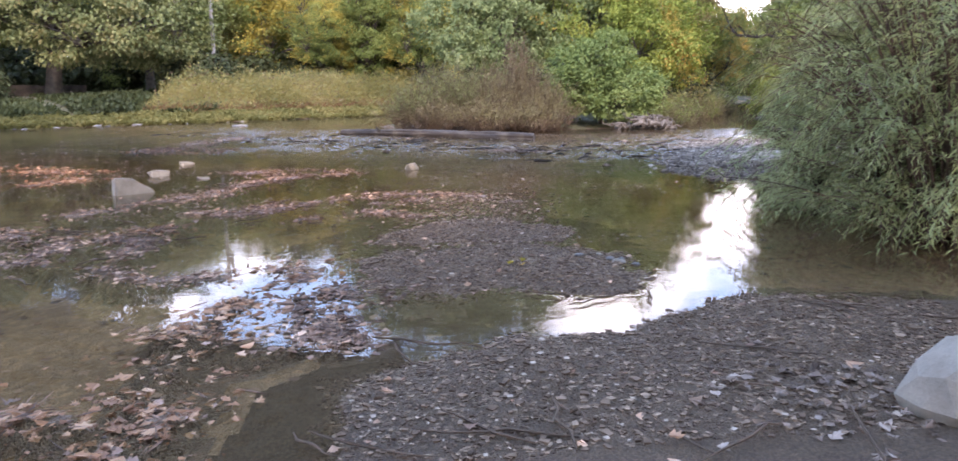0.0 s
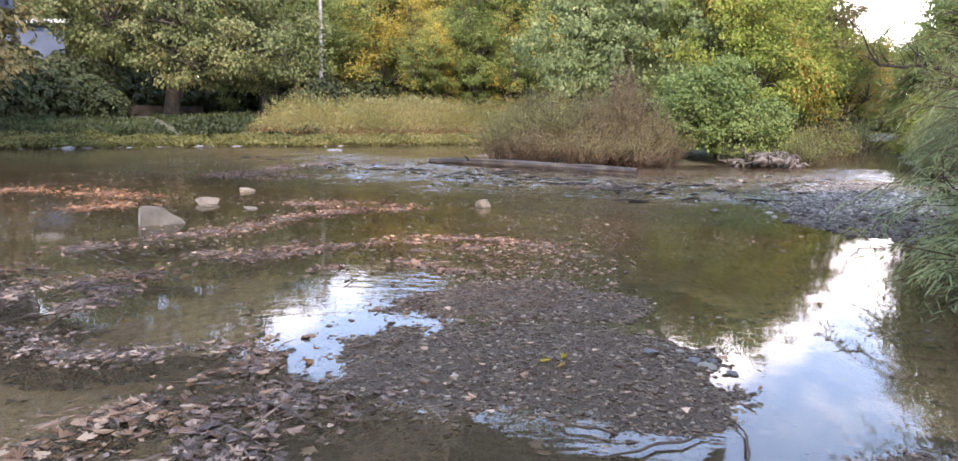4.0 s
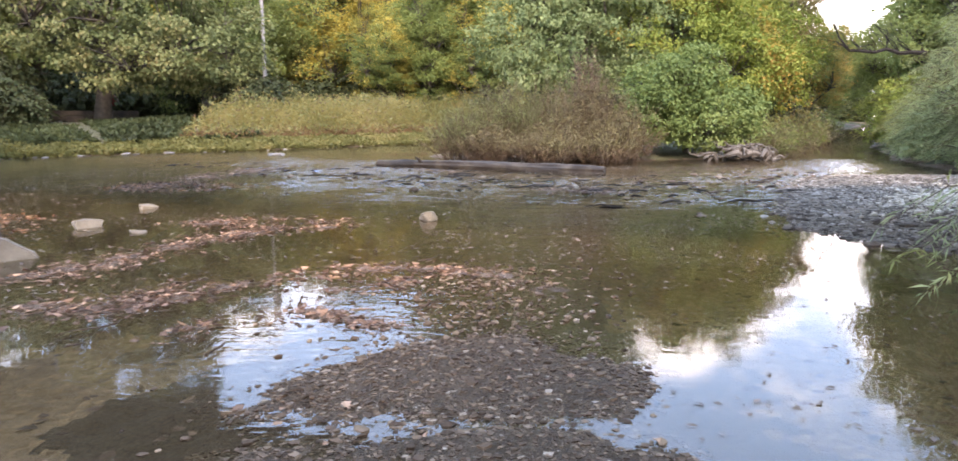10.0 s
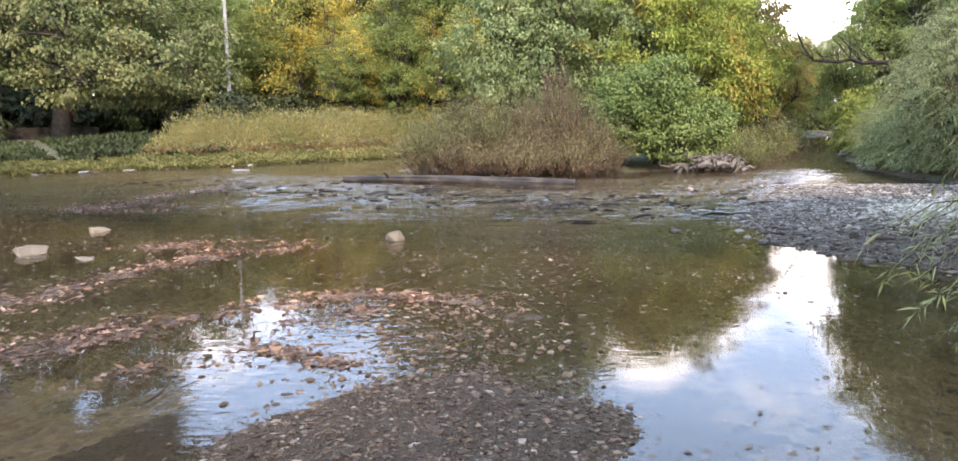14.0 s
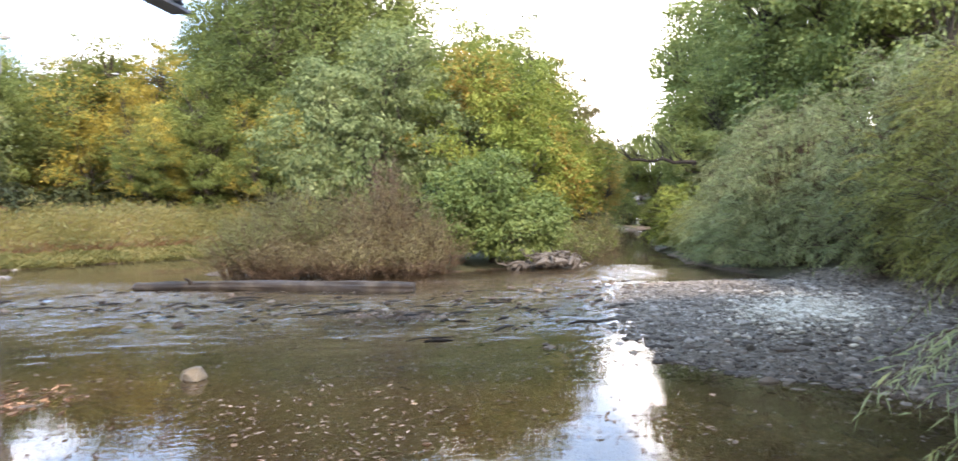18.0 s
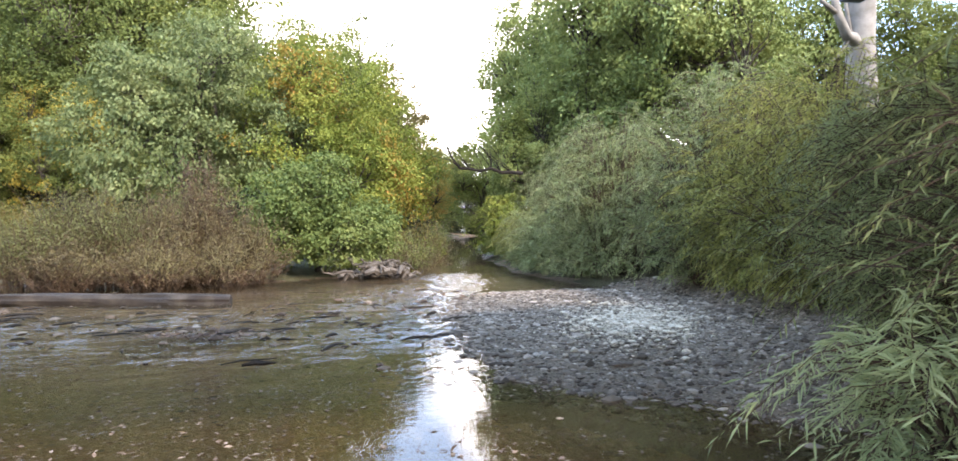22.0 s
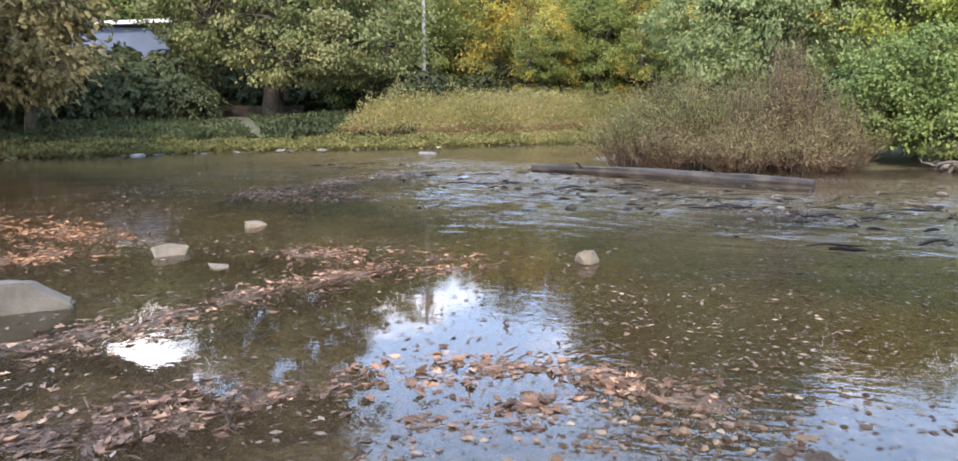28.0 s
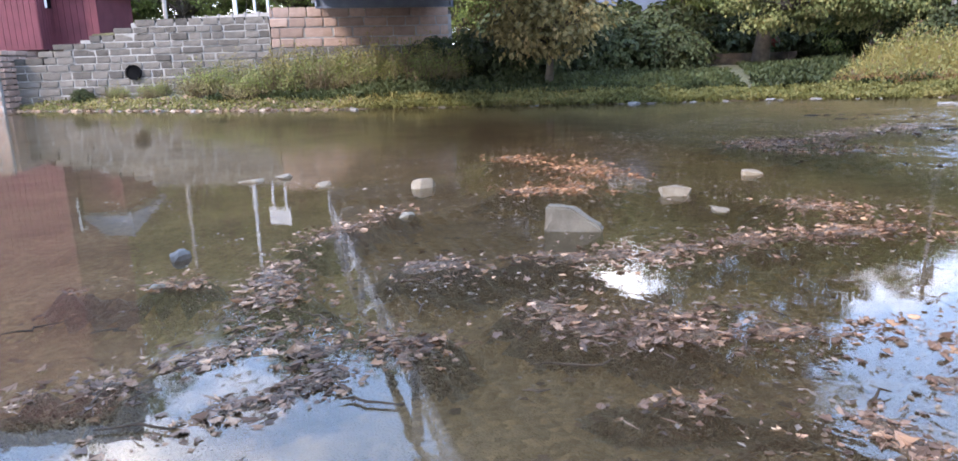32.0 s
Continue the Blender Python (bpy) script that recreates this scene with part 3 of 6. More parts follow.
def ground_height(px, py):
    px, py = np.asarray(px, float), np.asarray(py, float)
    edge = wobble(px, py, 0.9, 1.0) * 0.25 + wobble(px, py, 3.1, 2.0) * 0.1
    # last dip, by the right bank: added depth darkens the water for the willows' shadow
    h = -0.30 + 0.07 * wobble(px, py, 0.35, 4.0) - 0.65 * near_line(px, py, [(-60, -2), (-30, 7), (-17, 14), (-11, 19)], 6.0) - 0.35 * near_line(px, py, [(9, 21), (13, 27), (24, 45)], 2.5) - 0.5 * near_line(px, py, [(3.5, 2.2), (4.0, 4.2), (4.2, 7.0)], 1.3)
    for poly, rise, top, fall in ((LEFT_BANK, 0.28, 1.0, 0.12), (ISLAND, 0.22, 0.6, 0.16), (RIGHT_BANK, 0.3, 1.3, 0.16)):
        d = inside_by(px, py, poly) + edge
        h = np.maximum(h, np.where(d > 0, top * (1 - np.exp(-np.maximum(d, 0) * rise / top)), np.maximum(d * fall, -0.4)))
    for poly, rise, top, fall in ((BAR, 0.09, 0.16, 0.06), (SHORE, 0.09, 0.10, 0.14), (TONGUE, 0.08, 0.045, 0.09), (SPIT, 0.08, 0.04, 0.09)):
        d = inside_by(px, py, poly) + edge * 0.5
        h = np.maximum(h, np.where(d > 0, top * (1 - np.exp(-np.maximum(d, 0) * rise / top)), np.maximum(d * fall, -0.4)))
    # a shoal reaching on from the tongue, just under the water
    sh = np.exp(-((px - 0.6 - 0.05 * py) / 0.9) ** 2 - ((py - 6.5) / 2.6) ** 2)
    h = np.maximum(h, -0.30 + 0.299 * sh + 0.016 * sh * wobble(px, py, 2.3, 14.0))
    close = (np.abs(px) < 12) & (py > -2) & (py < 24)
    if np.any(close):
        lift = np.zeros(px.shape)
        for w, _, pts in MATS:
            lift[close] = np.maximum(lift[close], near_line(px[close], py[close], pts, w * 1.3))
        lift *= np.clip(0.84 + 0.55 * wobble(px, py, 1.9, 11.0) + 0.4 * wobble(px, py, 5.0, 3.0) + 0.2 * wobble(px, py, 11.0, 8.0), 0.2, 1.0)
        h = np.maximum(h, -0.30 + 0.303 * np.minimum(lift * 1.14, 1.0))
    return h + 0.012 * wobble(px, py, 2.7, 5.0) + 0.010 * wobble(px, py, 8.0, 6.0) + 0.006 * wobble(px, py, 19.0, 7.0)


def spread(dense, grow, limit):
    """Grid lines: even over the dense stretches, then ever wider out to the limits."""
    line = np.concatenate([np.arange(a, b, s) for a, b, s in dense])
    lo, hi, s0, s1 = [], [], dense[0][2], dense[-1][2]
    p, s = line[0], s0
    while p > limit[0]:
        s *= grow
        p -= s
        lo.append(p)
    p, s = line[-1], s1
    while p < limit[1]:
        s *= grow
        p += s
        hi.append(p)
    return np.concatenate([lo[::-1], line, hi])


def sheet(xs, ys, zfun):
    gx, gy = np.meshgrid(xs, ys)
    v = np.stack([gx, gy, zfun(gx, gy)], -1).reshape(-1, 3)
    i = np.arange((len(ys) - 1) * len(xs)).reshape(len(ys) - 1, len(xs))[:, :-1].ravel()
    return v, np.stack([i, i + 1, i + 1 + len(xs), i + len(xs)], 1)


xs = spread([(-10, -4, 0.12), (-4, 4, 0.05), (4, 12, 0.1)], 1.13, (-900, 900))
ys = spread([(-3, 0, 0.1), (0, 8, 0.05), (8, 14, 0.1), (14, 40, 0.25)], 1.13, (-300, 900))
gv, gf = sheet(xs, ys, ground_height)
ground_me = np_mesh("ground", gv, gf, M["bed"], True)
ground_me.materials.append(M["gravel"])
ground_me.materials.append(M["soil"])
ground_me.materials.append(M["leaf_bed"])
ground_me.materials.append(M["bar_gravel"])
mid = gv[gf].mean(1)
bars = np.maximum.reduce([inside_by(mid[:, 0], mid[:, 1], p) for p in (BAR, SHORE, TONGUE, SPIT)])
lands = np.maximum.reduce([inside_by(mid[:, 0], mid[:, 1], p) for p in (LEFT_BANK, ISLAND, RIGHT_BANK)])
slot = np.where(mid[:, 2] > -0.07, 1, 0)
slot = np.where((lands > 0.15 + 0.3 * wobble(mid[:, 0], mid[:, 1], 1.5)) & (bars < 0.4), 2, slot)
drift = np.maximum.reduce([near_line(mid[:, 0], mid[:, 1], pts, w * 1.2) for w, _, pts in MATS])
slot = np.where((drift > 0.35 + 0.25 * wobble(mid[:, 0], mid[:, 1], 4.0)) & (bars < 0.05) & (slot < 2), 3, slot)
slot = np.where((inside_by(mid[:, 0], mid[:, 1], BAR) > -0.3) & (mid[:, 2] > 0.012), 4, slot)
ground_me.polygons.foreach_set("material_index", slot.astype(np.int32))
tagged(new("ground", ground_me), "brown silty river bed rising to gravel bars and grassy banks", "ground", kind="structure")

wx, wy = spread([(-12, 11, 0.09)], 1.15, (-400, 400)), spread([(-4, 8, 0.25), (8, 24, 0.08), (24, 36, 0.25)], 1.15, (-200, 400))
wv, wf = sheet(wx, wy, lambda a, b: 0 * a)
X, Y = wv[:, 0].astype(float), wv[:, 1].astype(float)


ripple = 0.014 + 1.0 * near_line(X, Y, [(-12, 27), (-5, 21.5), (0, 17.0), (4, 15.0), (7, 17.2), (9.5, 20.5)], 2.9) + 0.38 * near_line(X, Y, [(-3, 15.5), (1, 13), (5, 12.2)], 1.7) + 0.16 * near_line(X, Y, [(-9, 17), (-4, 13.5)], 2.0)
ripple += 0.22 * near_line(X, Y, [(-0.3, 4.6), (0.4, 7), (0.8, 10)], 0.9) + 0.035 * near_line(X, Y, [(0.4, 1.7), (1.4, 2.1)], 0.3) + 0.10 * near_line(X, Y, [(-30, 11), (-15, 17)], 5.0) + 0.045 * near_line(X, Y, [(-30, 5), (-9, 10.5)], 3.5)
# faster and slacker water lies in streaks along the current
ripple *= np.clip(0.80 + 0.5 * wobble(X * 0.9 + Y * 0.35, Y * 1.5 - X * 0.5, 0.55, 3.0) + 0.45 * wobble(X * 0.7 + Y * 0.3, Y * 1.6 - X * 0.5, 1.7, 1.0), 0.15, 1.4)
ripple = np.clip(ripple, 0.006, 1.4)
# the riffle's waves stand in the mesh itself
rwv = np.random.default_rng(3)
swell = np.zeros(len(X))
for _ in range(26):
    wavelength, heading = rwv.uniform(0.20, 0.62), radians(rwv.normal(62, 34))
    kx, ky = math.cos(heading) * 2 * math.pi / wavelength, math.sin(heading) * 2 * math.pi / wavelength
    swell += wavelength * np.sin(kx * X + ky * Y + rwv.uniform(0, 6.28) + 0.8 * wobble(X, Y, 0.6, rwv.uniform(0, 9)))
wv[:, 2] = 0.0072 * swell * np.clip(ripple - 0.03, 0, 1.2)
water_me = np_mesh("water", wv, wf, M["water"], True)
at = water_me.attributes.new("ripple", "FLOAT", "POINT")
at.data.foreach_set("value", (0.8 * ripple).astype(np.float32))
at = water_me.attributes.new("depth", "FLOAT", "POINT")
at.data.foreach_set("value", np.clip(-ground_height(X, Y), 0, 1).astype(np.float32))
tagged(new("water", water_me), "shallow brown river water with sky reflections and riffles", "water", kind="structure")

# ---- plants ----
def limb(shape, p, q, r0, r1, rng, bend=0.12, steps=4, sides=5):
    p, q = np.array(p, float), np.array(q, float)
    far = np.linalg.norm(q - p)
    pts, rad = [], []
    for i in range(steps + 1):
        s = i / steps
        pts.append(p + (q - p) * s + rng.normal(size=3) * far * bend * math.sin(math.pi * s) * 0.5 + np.array([0, 0, far * bend * math.sin(math.pi * s) * 0.5]))
        rad.append(r0 + (r1 - r0) * s)
    shape.tube(pts, rad, sides, cap=False)
    return pts


def tree(name, label, at, lobes, trunk_r, fork, clumps, per, leaf, mat, seed, bark="bark", spread_by=0.55, width=0.36, inner=0.5, category="tree", extra=(), droop=0.2, turn=0.0):
    """lobes: (x, y, z, rx, ry, rz) from the foot. Leaves sit in clumps at twig ends over the lobes, so that gaps show the limbs and the far side."""
    rng = np.random.default_rng(seed)
    ob = thing(name, label, category, at, turn)
    wood = Shape()
    fork = np.array(fork, float)
    wood.tube([(0, 0, -0.4), (0, 0, 0.15), fork * 0.5 + rng.normal(size=3) * 0.04, fork], [trunk_r * 1.5, trunk_r * 1.1, trunk_r * 0.9, trunk_r * 0.75], 8)
    limbs = Shape()
    places, ways, faces_to = [], [], []
    weights = np.array([a[3] * a[4] * a[5] for a in lobes]) ** 0.67
    for lobe, share in zip(lobes, weights / weights.sum()):
        c, r = np.array(lobe[:3], float), np.array(lobe[3:6], float)
        hub = c - np.array([0, 0, r[2] * 0.35])
        limb(limbs, fork, hub, trunk_r * 0.55, trunk_r * 0.22, rng)
        n = max(4, int(clumps * share))
        d = unit(rng.normal(size=(n, 3)))
        s = inner + (1.03 - inner) * rng.random((n, 1)) ** 0.5
        s *= 1 + 0.13 * np.sin(d[:, :1] * 7 + c[0]) * np.cos(d[:, 2:] * 6 + seed)
        ends = c + d * r * s
        for e in ends[:: max(1, n // 16)]:
            limb(limbs, hub, e, trunk_r * 0.16, 0.012, rng, steps=3, sides=4)
        rad = spread_by * (0.6 + 0.8 * rng.random((n, 1, 1)))
        pts = ends[:, None] + rng.normal(size=(n, per, 3)) * rad * np.array([1, 1, 0.55]) * 0.6
        out = d[:, None] * 0.6 + rng.normal(size=(n, per, 3)) * 0.7 - np.array([0, 0, droop])
        places.append(pts.reshape(-1, 3))
        ways.append(out.reshape(-1, 3))
        faces_to.append((unit(pts - ends[:, None]) * 0.5 + d[:, None] * 0.55 + np.array([0, 0, 0.6])).reshape(-1, 3))
    places, ways, faces_to = np.concatenate(places), np.concatenate(ways), np.concatenate(faces_to)
    keep = places[:, 2] > 0.05
    places, ways, faces_to = places[keep], ways[keep], faces_to[keep]
    size = leaf * (0.6 + 0.8 * rng.random(len(places)))
    under("trunk", wood.mesh("trunk", M[bark], True), ob)
    under("branch_work", limbs.mesh("branch_work", M[bark], True), ob, kind="stuff")
    if not extra:
        under("crown", leaves("crown", places, ways, size, width, M[mat], rng, droop=droop, facing=faces_to), ob)
    else:
        # leaves of a second colour stand in their own patches of the crown
        pick = wobble(places[:, 0] + places[:, 2] * 0.7, places[:, 1] + places[:, 2], 0.55, seed) + rng.normal(size=len(places)) * 0.25 > extra[1]
        for nm, mk, which in (("crown", mat, ~pick), ("turned_foliage", extra[0], pick)):
            if which.any():
                under(nm, leaves(nm, places[which], ways[which], size[which], width, M[mk], rng, droop=droop, facing=faces_to[which]), ob)
    return ob


def willow(name, label, at, rx, ry, height, stems, per, seed, leaf=0.11, mat="willow", turn=0.0, lean=(0, 0), width=0.10):
    """Many arching stems from one foot, with long narrow leaves in feathered rows along side shoots."""
    rng = np.random.default_rng(seed)
    ob = thing(name, label, "shrub", at, turn)
    wood = Shape()
    places, ways = [], []
    for i in range(stems):
        a, u = rng.uniform(0, 2 * math.pi), rng.random() ** 0.5
        end = np.array([rx * u * math.cos(a) + lean[0], ry * u * math.sin(a) + lean[1], height * math.sqrt(max(0.03, 1 - 0.85 * u * u)) * rng.uniform(0.8, 1.05)])
        if i % 3 == 0:
            end[2] = rng.uniform(0.08, 0.5) * height
        foot = np.array([rx * 0.25 * u * math.cos(a), ry * 0.25 * u * math.sin(a), -0.05])
        k = 9
        s = np.linspace(0, 1, k)[:, None]
        ctrl = foot + (end - foot) * np.array([0.3, 0.3, 0.95])
        path = (1 - s) ** 2 * foot + 2 * s * (1 - s) * ctrl + s ** 2 * end
        wood.tube([tuple(p) for p in path], list(np.linspace(0.018, 0.003, k)), 4, cap=False)
        m = rng.integers(6, 11)
        for j in range(m):
            s0 = rng.uniform(0.10, 1.0)
            base = (1 - s0) ** 2 * foot + 2 * s0 * (1 - s0) * ctrl + s0 ** 2 * end
            way = unit(rng.normal(size=3) * np.array([0.9, 0.9, 0.55]) + np.array([math.cos(a) * 0.7, math.sin(a) * 0.7, 0.5]))
            length = rng.uniform(0.45, 0.95)
            q = np.linspace(0, 1, per)[:, None]
            line = base + way * length * q - np.array([0, 0, 0.62]) * length * q ** 2
            wood.tube([tuple(line[0]), tuple(line[per // 2]), tuple(line[-1])], [0.006, 0.004, 0.002], 3, cap=False)
            side = unit(np.cross(way, [0, 0, 1.0]) + rng.normal(size=3) * 0.2)
            sign = np.where(np.arange(per) % 2, 1.0, -1.0)[:, None]
            places.append(line)
            ways.append(way * 0.5 + side * sign * 0.75 + rng.normal(size=(per, 3)) * 0.3 - np.array([0, 0, 0.25]) - np.array([0, 0, 0.6]) * q)
    places, ways = np.concatenate(places), np.concatenate(ways)
    keep = places[:, 2] > 0.02
    places, ways = places[keep], ways[keep]
    under("stem_thicket", wood.mesh("stem_thicket", M["twig"]), ob, kind="stuff")
    under("foliage", leaves("foliage", places, ways, leaf * (0.6 + 0.8 * rng.random(len(places))), width, M[mat], rng, fold=0.15, droop=0.15, facing=unit(places * np.array([1, 1, 0])) * 0.7 + np.array([0, 0, 0.8])), ob)
    return ob


def lobes_round(rng, r, z0, z1, n):
    """Lobes of an uneven rounded crown of radius r between two heights."""
    out = []
    mid, half = (z0 + z1) / 2, (z1 - z0) / 2
    for i in range(n):
        a, u, w = rng.uniform(0, 2 * math.pi), rng.uniform(0.3, 0.72), rng.uniform(-0.62, 0.62)
        u *= math.sqrt(1 - w * w * 0.9)
        s = rng.uniform(0.32, 0.5)
        out.append((r * u * math.cos(a), r * u * math.sin(a), mid + half * w, r * s, r * s, half * s))
    return out


def polar(azimuth, far, eye=(0.2, 3.0)):
    a = radians(azimuth)
    return eye[0] + far * math.sin(a), eye[1] + far * math.cos(a)


def on_ground(x, y, sink=0.0):
    return (x, y, float(ground_height(np.array([x]), np.array([y]))[0]) - sink)


# left bank: the broad sycamore and the browning one beside the bridge
rg = np.random.default_rng(11)
syc = tree("sycamore_tree", "broad tall sycamore with green and yellowing leaves on the bank", on_ground(*polar(-28.0, 39)),
           [(4.4, -1, 4.4, 3.6, 3.4, 3.0), (1.4, -1.5, 5.8, 4.4, 3.8, 3.4), (-2.6, -1, 5.6, 3.2, 3, 2.5), (6.3, 0, 3.6, 2.4, 2.6, 2.4), (2.5, 0, 8.4, 3.6, 3.2, 2.8), (-1.8, 0.5, 8.6, 3.2, 3, 2.6), (2.6, -2.4, 3.0, 3.0, 1.9, 1.5), (-4.4, 0, 6.6, 2.2, 2.2, 2.0),
            (1.0, 0, 11.4, 3.9, 3.4, 2.8), (-3.0, 0.5, 11.8, 3.0, 2.8, 2.6), (2.6, 0.3, 14.2, 2.9, 2.6, 2.5), (-1.2, 0, 14.8, 3.0, 2.8, 2.4), (0.8, 0, 17.0, 2.4, 2.2, 1.8)],
           0.42, (0.2, 0, 2.4), 900, 100, 0.155, "syc", 1, spread_by=0.5)
tree("sycamore_tree", "small browning sycamore overhanging the water beside the bridge", on_ground(*polar(-43.6, 29.5)),
     [(-1.2, -0.3, 3.0, 1.9, 1.8, 1.5), (1.1, -0.4, 2.6, 1.9, 1.7, 1.5), (0, 0, 4.6, 2.2, 2.0, 1.6), (-1.6, 0, 4.6, 1.5, 1.5, 1.2), (1.4, 0.2, 4.4, 1.5, 1.5, 1.3), (0.2, -0.8, 2.0, 1.6, 1.2, 0.9)],
     0.16, (0.1, 0, 1.4), 360, 34, 0.19, "syc_brown", 2)
# the island's trees
tree("silver_maple", "silvery green young maple on the island", on_ground(*polar(9.5, 29)),
     [(-2.2, 0, 4.2, 2.4, 2.2, 2.2), (0.2, 0, 6.2, 2.6, 2.2, 2.2), (2.2, 0, 4.6, 2.4, 2.2, 2.2), (-0.8, -1, 3.4, 2.4, 2, 2), (1.0, 0.3, 7.6, 1.6, 1.6, 1.5), (-1.6, 0, 6.0, 1.7, 1.7, 1.5)],
     0.2, (0, 0, 1.8), 480, 84, 0.118, "maple", 3, droop=0.35, spread_by=0.45)
tree("maple_tree", "maple turning yellow and orange on the island", on_ground(*polar(20.0, 29.5)),
     [(-1.8, 0, 4.6, 2.4, 2.2, 2.2), (1.6, 0, 4.2, 2.4, 2.2, 2.2), (0, 0, 6.4, 2.5, 2.2, 1.9), (2.4, 0.5, 2.8, 1.8, 1.8, 1.6), (0.4, -1, 3.2, 2.2, 1.8, 1.8), (-1.6, 0, 7.0, 1.5, 1.5, 1.3)],
     0.2, (0, 0, 1.6), 560, 88, 0.102, "lime", 4, spread_by=0.45, extra=("orange", 0.52))
tree("leafy_bush", "bright green leafy bush at the island's tip", on_ground(7.2, 23.9),
     [(-0.6, 0, 1.9, 1.6, 1.4, 1.2), (0.9, -0.2, 1.4, 1.5, 1.3, 1.1), (-1.2, -0.4, 1.2, 1.2, 1.1, 0.9), (0.3, -0.7, 0.9, 1.6, 0.9, 0.8), (0, 0.2, 2.6, 1.1, 1.1, 0.8)],
     0.07, (0, 0, 0.5), 420, 64, 0.09, "bush", 5, spread_by=0.3, category="bush")


def thicket(name, label, at, rx, ry, height, stems, per, leaf, mats, seed, width=0.2, splay=0.35, rise=0.0, category="shrub"):
    """Many thin upright stems over a broad foot, with small leaves all along; low, middle and top take their own colours."""
    rng = np.random.default_rng(seed)
    ob = thing(name, label, category, at)
    wood = Shape()
    lists = [([], []) for _ in mats]
    # stems stand in tufts, each with its own height and tint
    tufts = [(rng.uniform(0, 2 * math.pi), rng.random() ** 0.5, rng.uniform(0.72, 1.15), rng.normal() * 0.2) for _ in range(max(8, stems // 24))]
    spot = 0.5 * (rx * ry / len(tufts)) ** 0.5 * 1.6
    for i in range(stems):
        a, u, own, tint = tufts[i % len(tufts)]
        foot = np.array([rx * 0.93 * u * math.cos(a), ry * 0.93 * u * math.sin(a), -0.05]) + rng.normal(size=3) * np.array([spot, spot, 0])
        hump = (1 + 0.14 * math.sin(foot[0] * 2.1 + seed) + 0.10 * math.sin(foot[0] * 4.7 + foot[1] * 3)) * (1 + rise * foot[0] / rx)
        hgt = height * (1 - 0.5 * u ** 4) * hump * own * rng.uniform(0.5, 1.05)
        end = foot + np.array([math.cos(a) * u * splay * rx * 0.6 + rng.normal() * 0.12, math.sin(a) * u * splay * ry * 0.6 + rng.normal() * 0.12, hgt])
        bow = np.array([math.cos(a), math.sin(a), 0]) * 0.12 * u
        s = np.linspace(0, 1, 5)[:, None]
        path = foot + (end - foot) * s + bow * np.sin(math.pi * s)
        wood.tube([tuple(p) for p in path], [0.011, 0.010, 0.008, 0.006, 0.003], 3, cap=False)
        s = np.sort(rng.uniform(0.06, 1.0, per))[:, None]
        p = foot + (end - foot) * s + bow * np.sin(math.pi * s) + rng.normal(size=(per, 3)) * 0.09
        w = rng.normal(size=(per, 3)) * 0.8 + np.array([math.cos(a) * 0.3, math.sin(a) * 0.3, 0.4])
        z = s[:, 0] * hgt / height + tint + rng.normal(size=per) * 0.14
        band = np.clip((z * len(mats)).astype(int), 0, len(mats) - 1)
        for k in range(len(mats)):
            lists[k][0].append(p[band == k])
            lists[k][1].append(w[band == k])
    under("stem_thicket", wood.mesh("stem_thicket", M["twig"]), ob)
    for k, mk in enumerate(mats):
        p, w = np.concatenate(lists[k][0]), np.concatenate(lists[k][1])
        keep = p[:, 2] > 0
        under("foliage", leaves("foliage", p[keep], w[keep], leaf * (0.5 + rng.random(int(keep.sum()))), width, M[mk], rng), ob)
    return ob


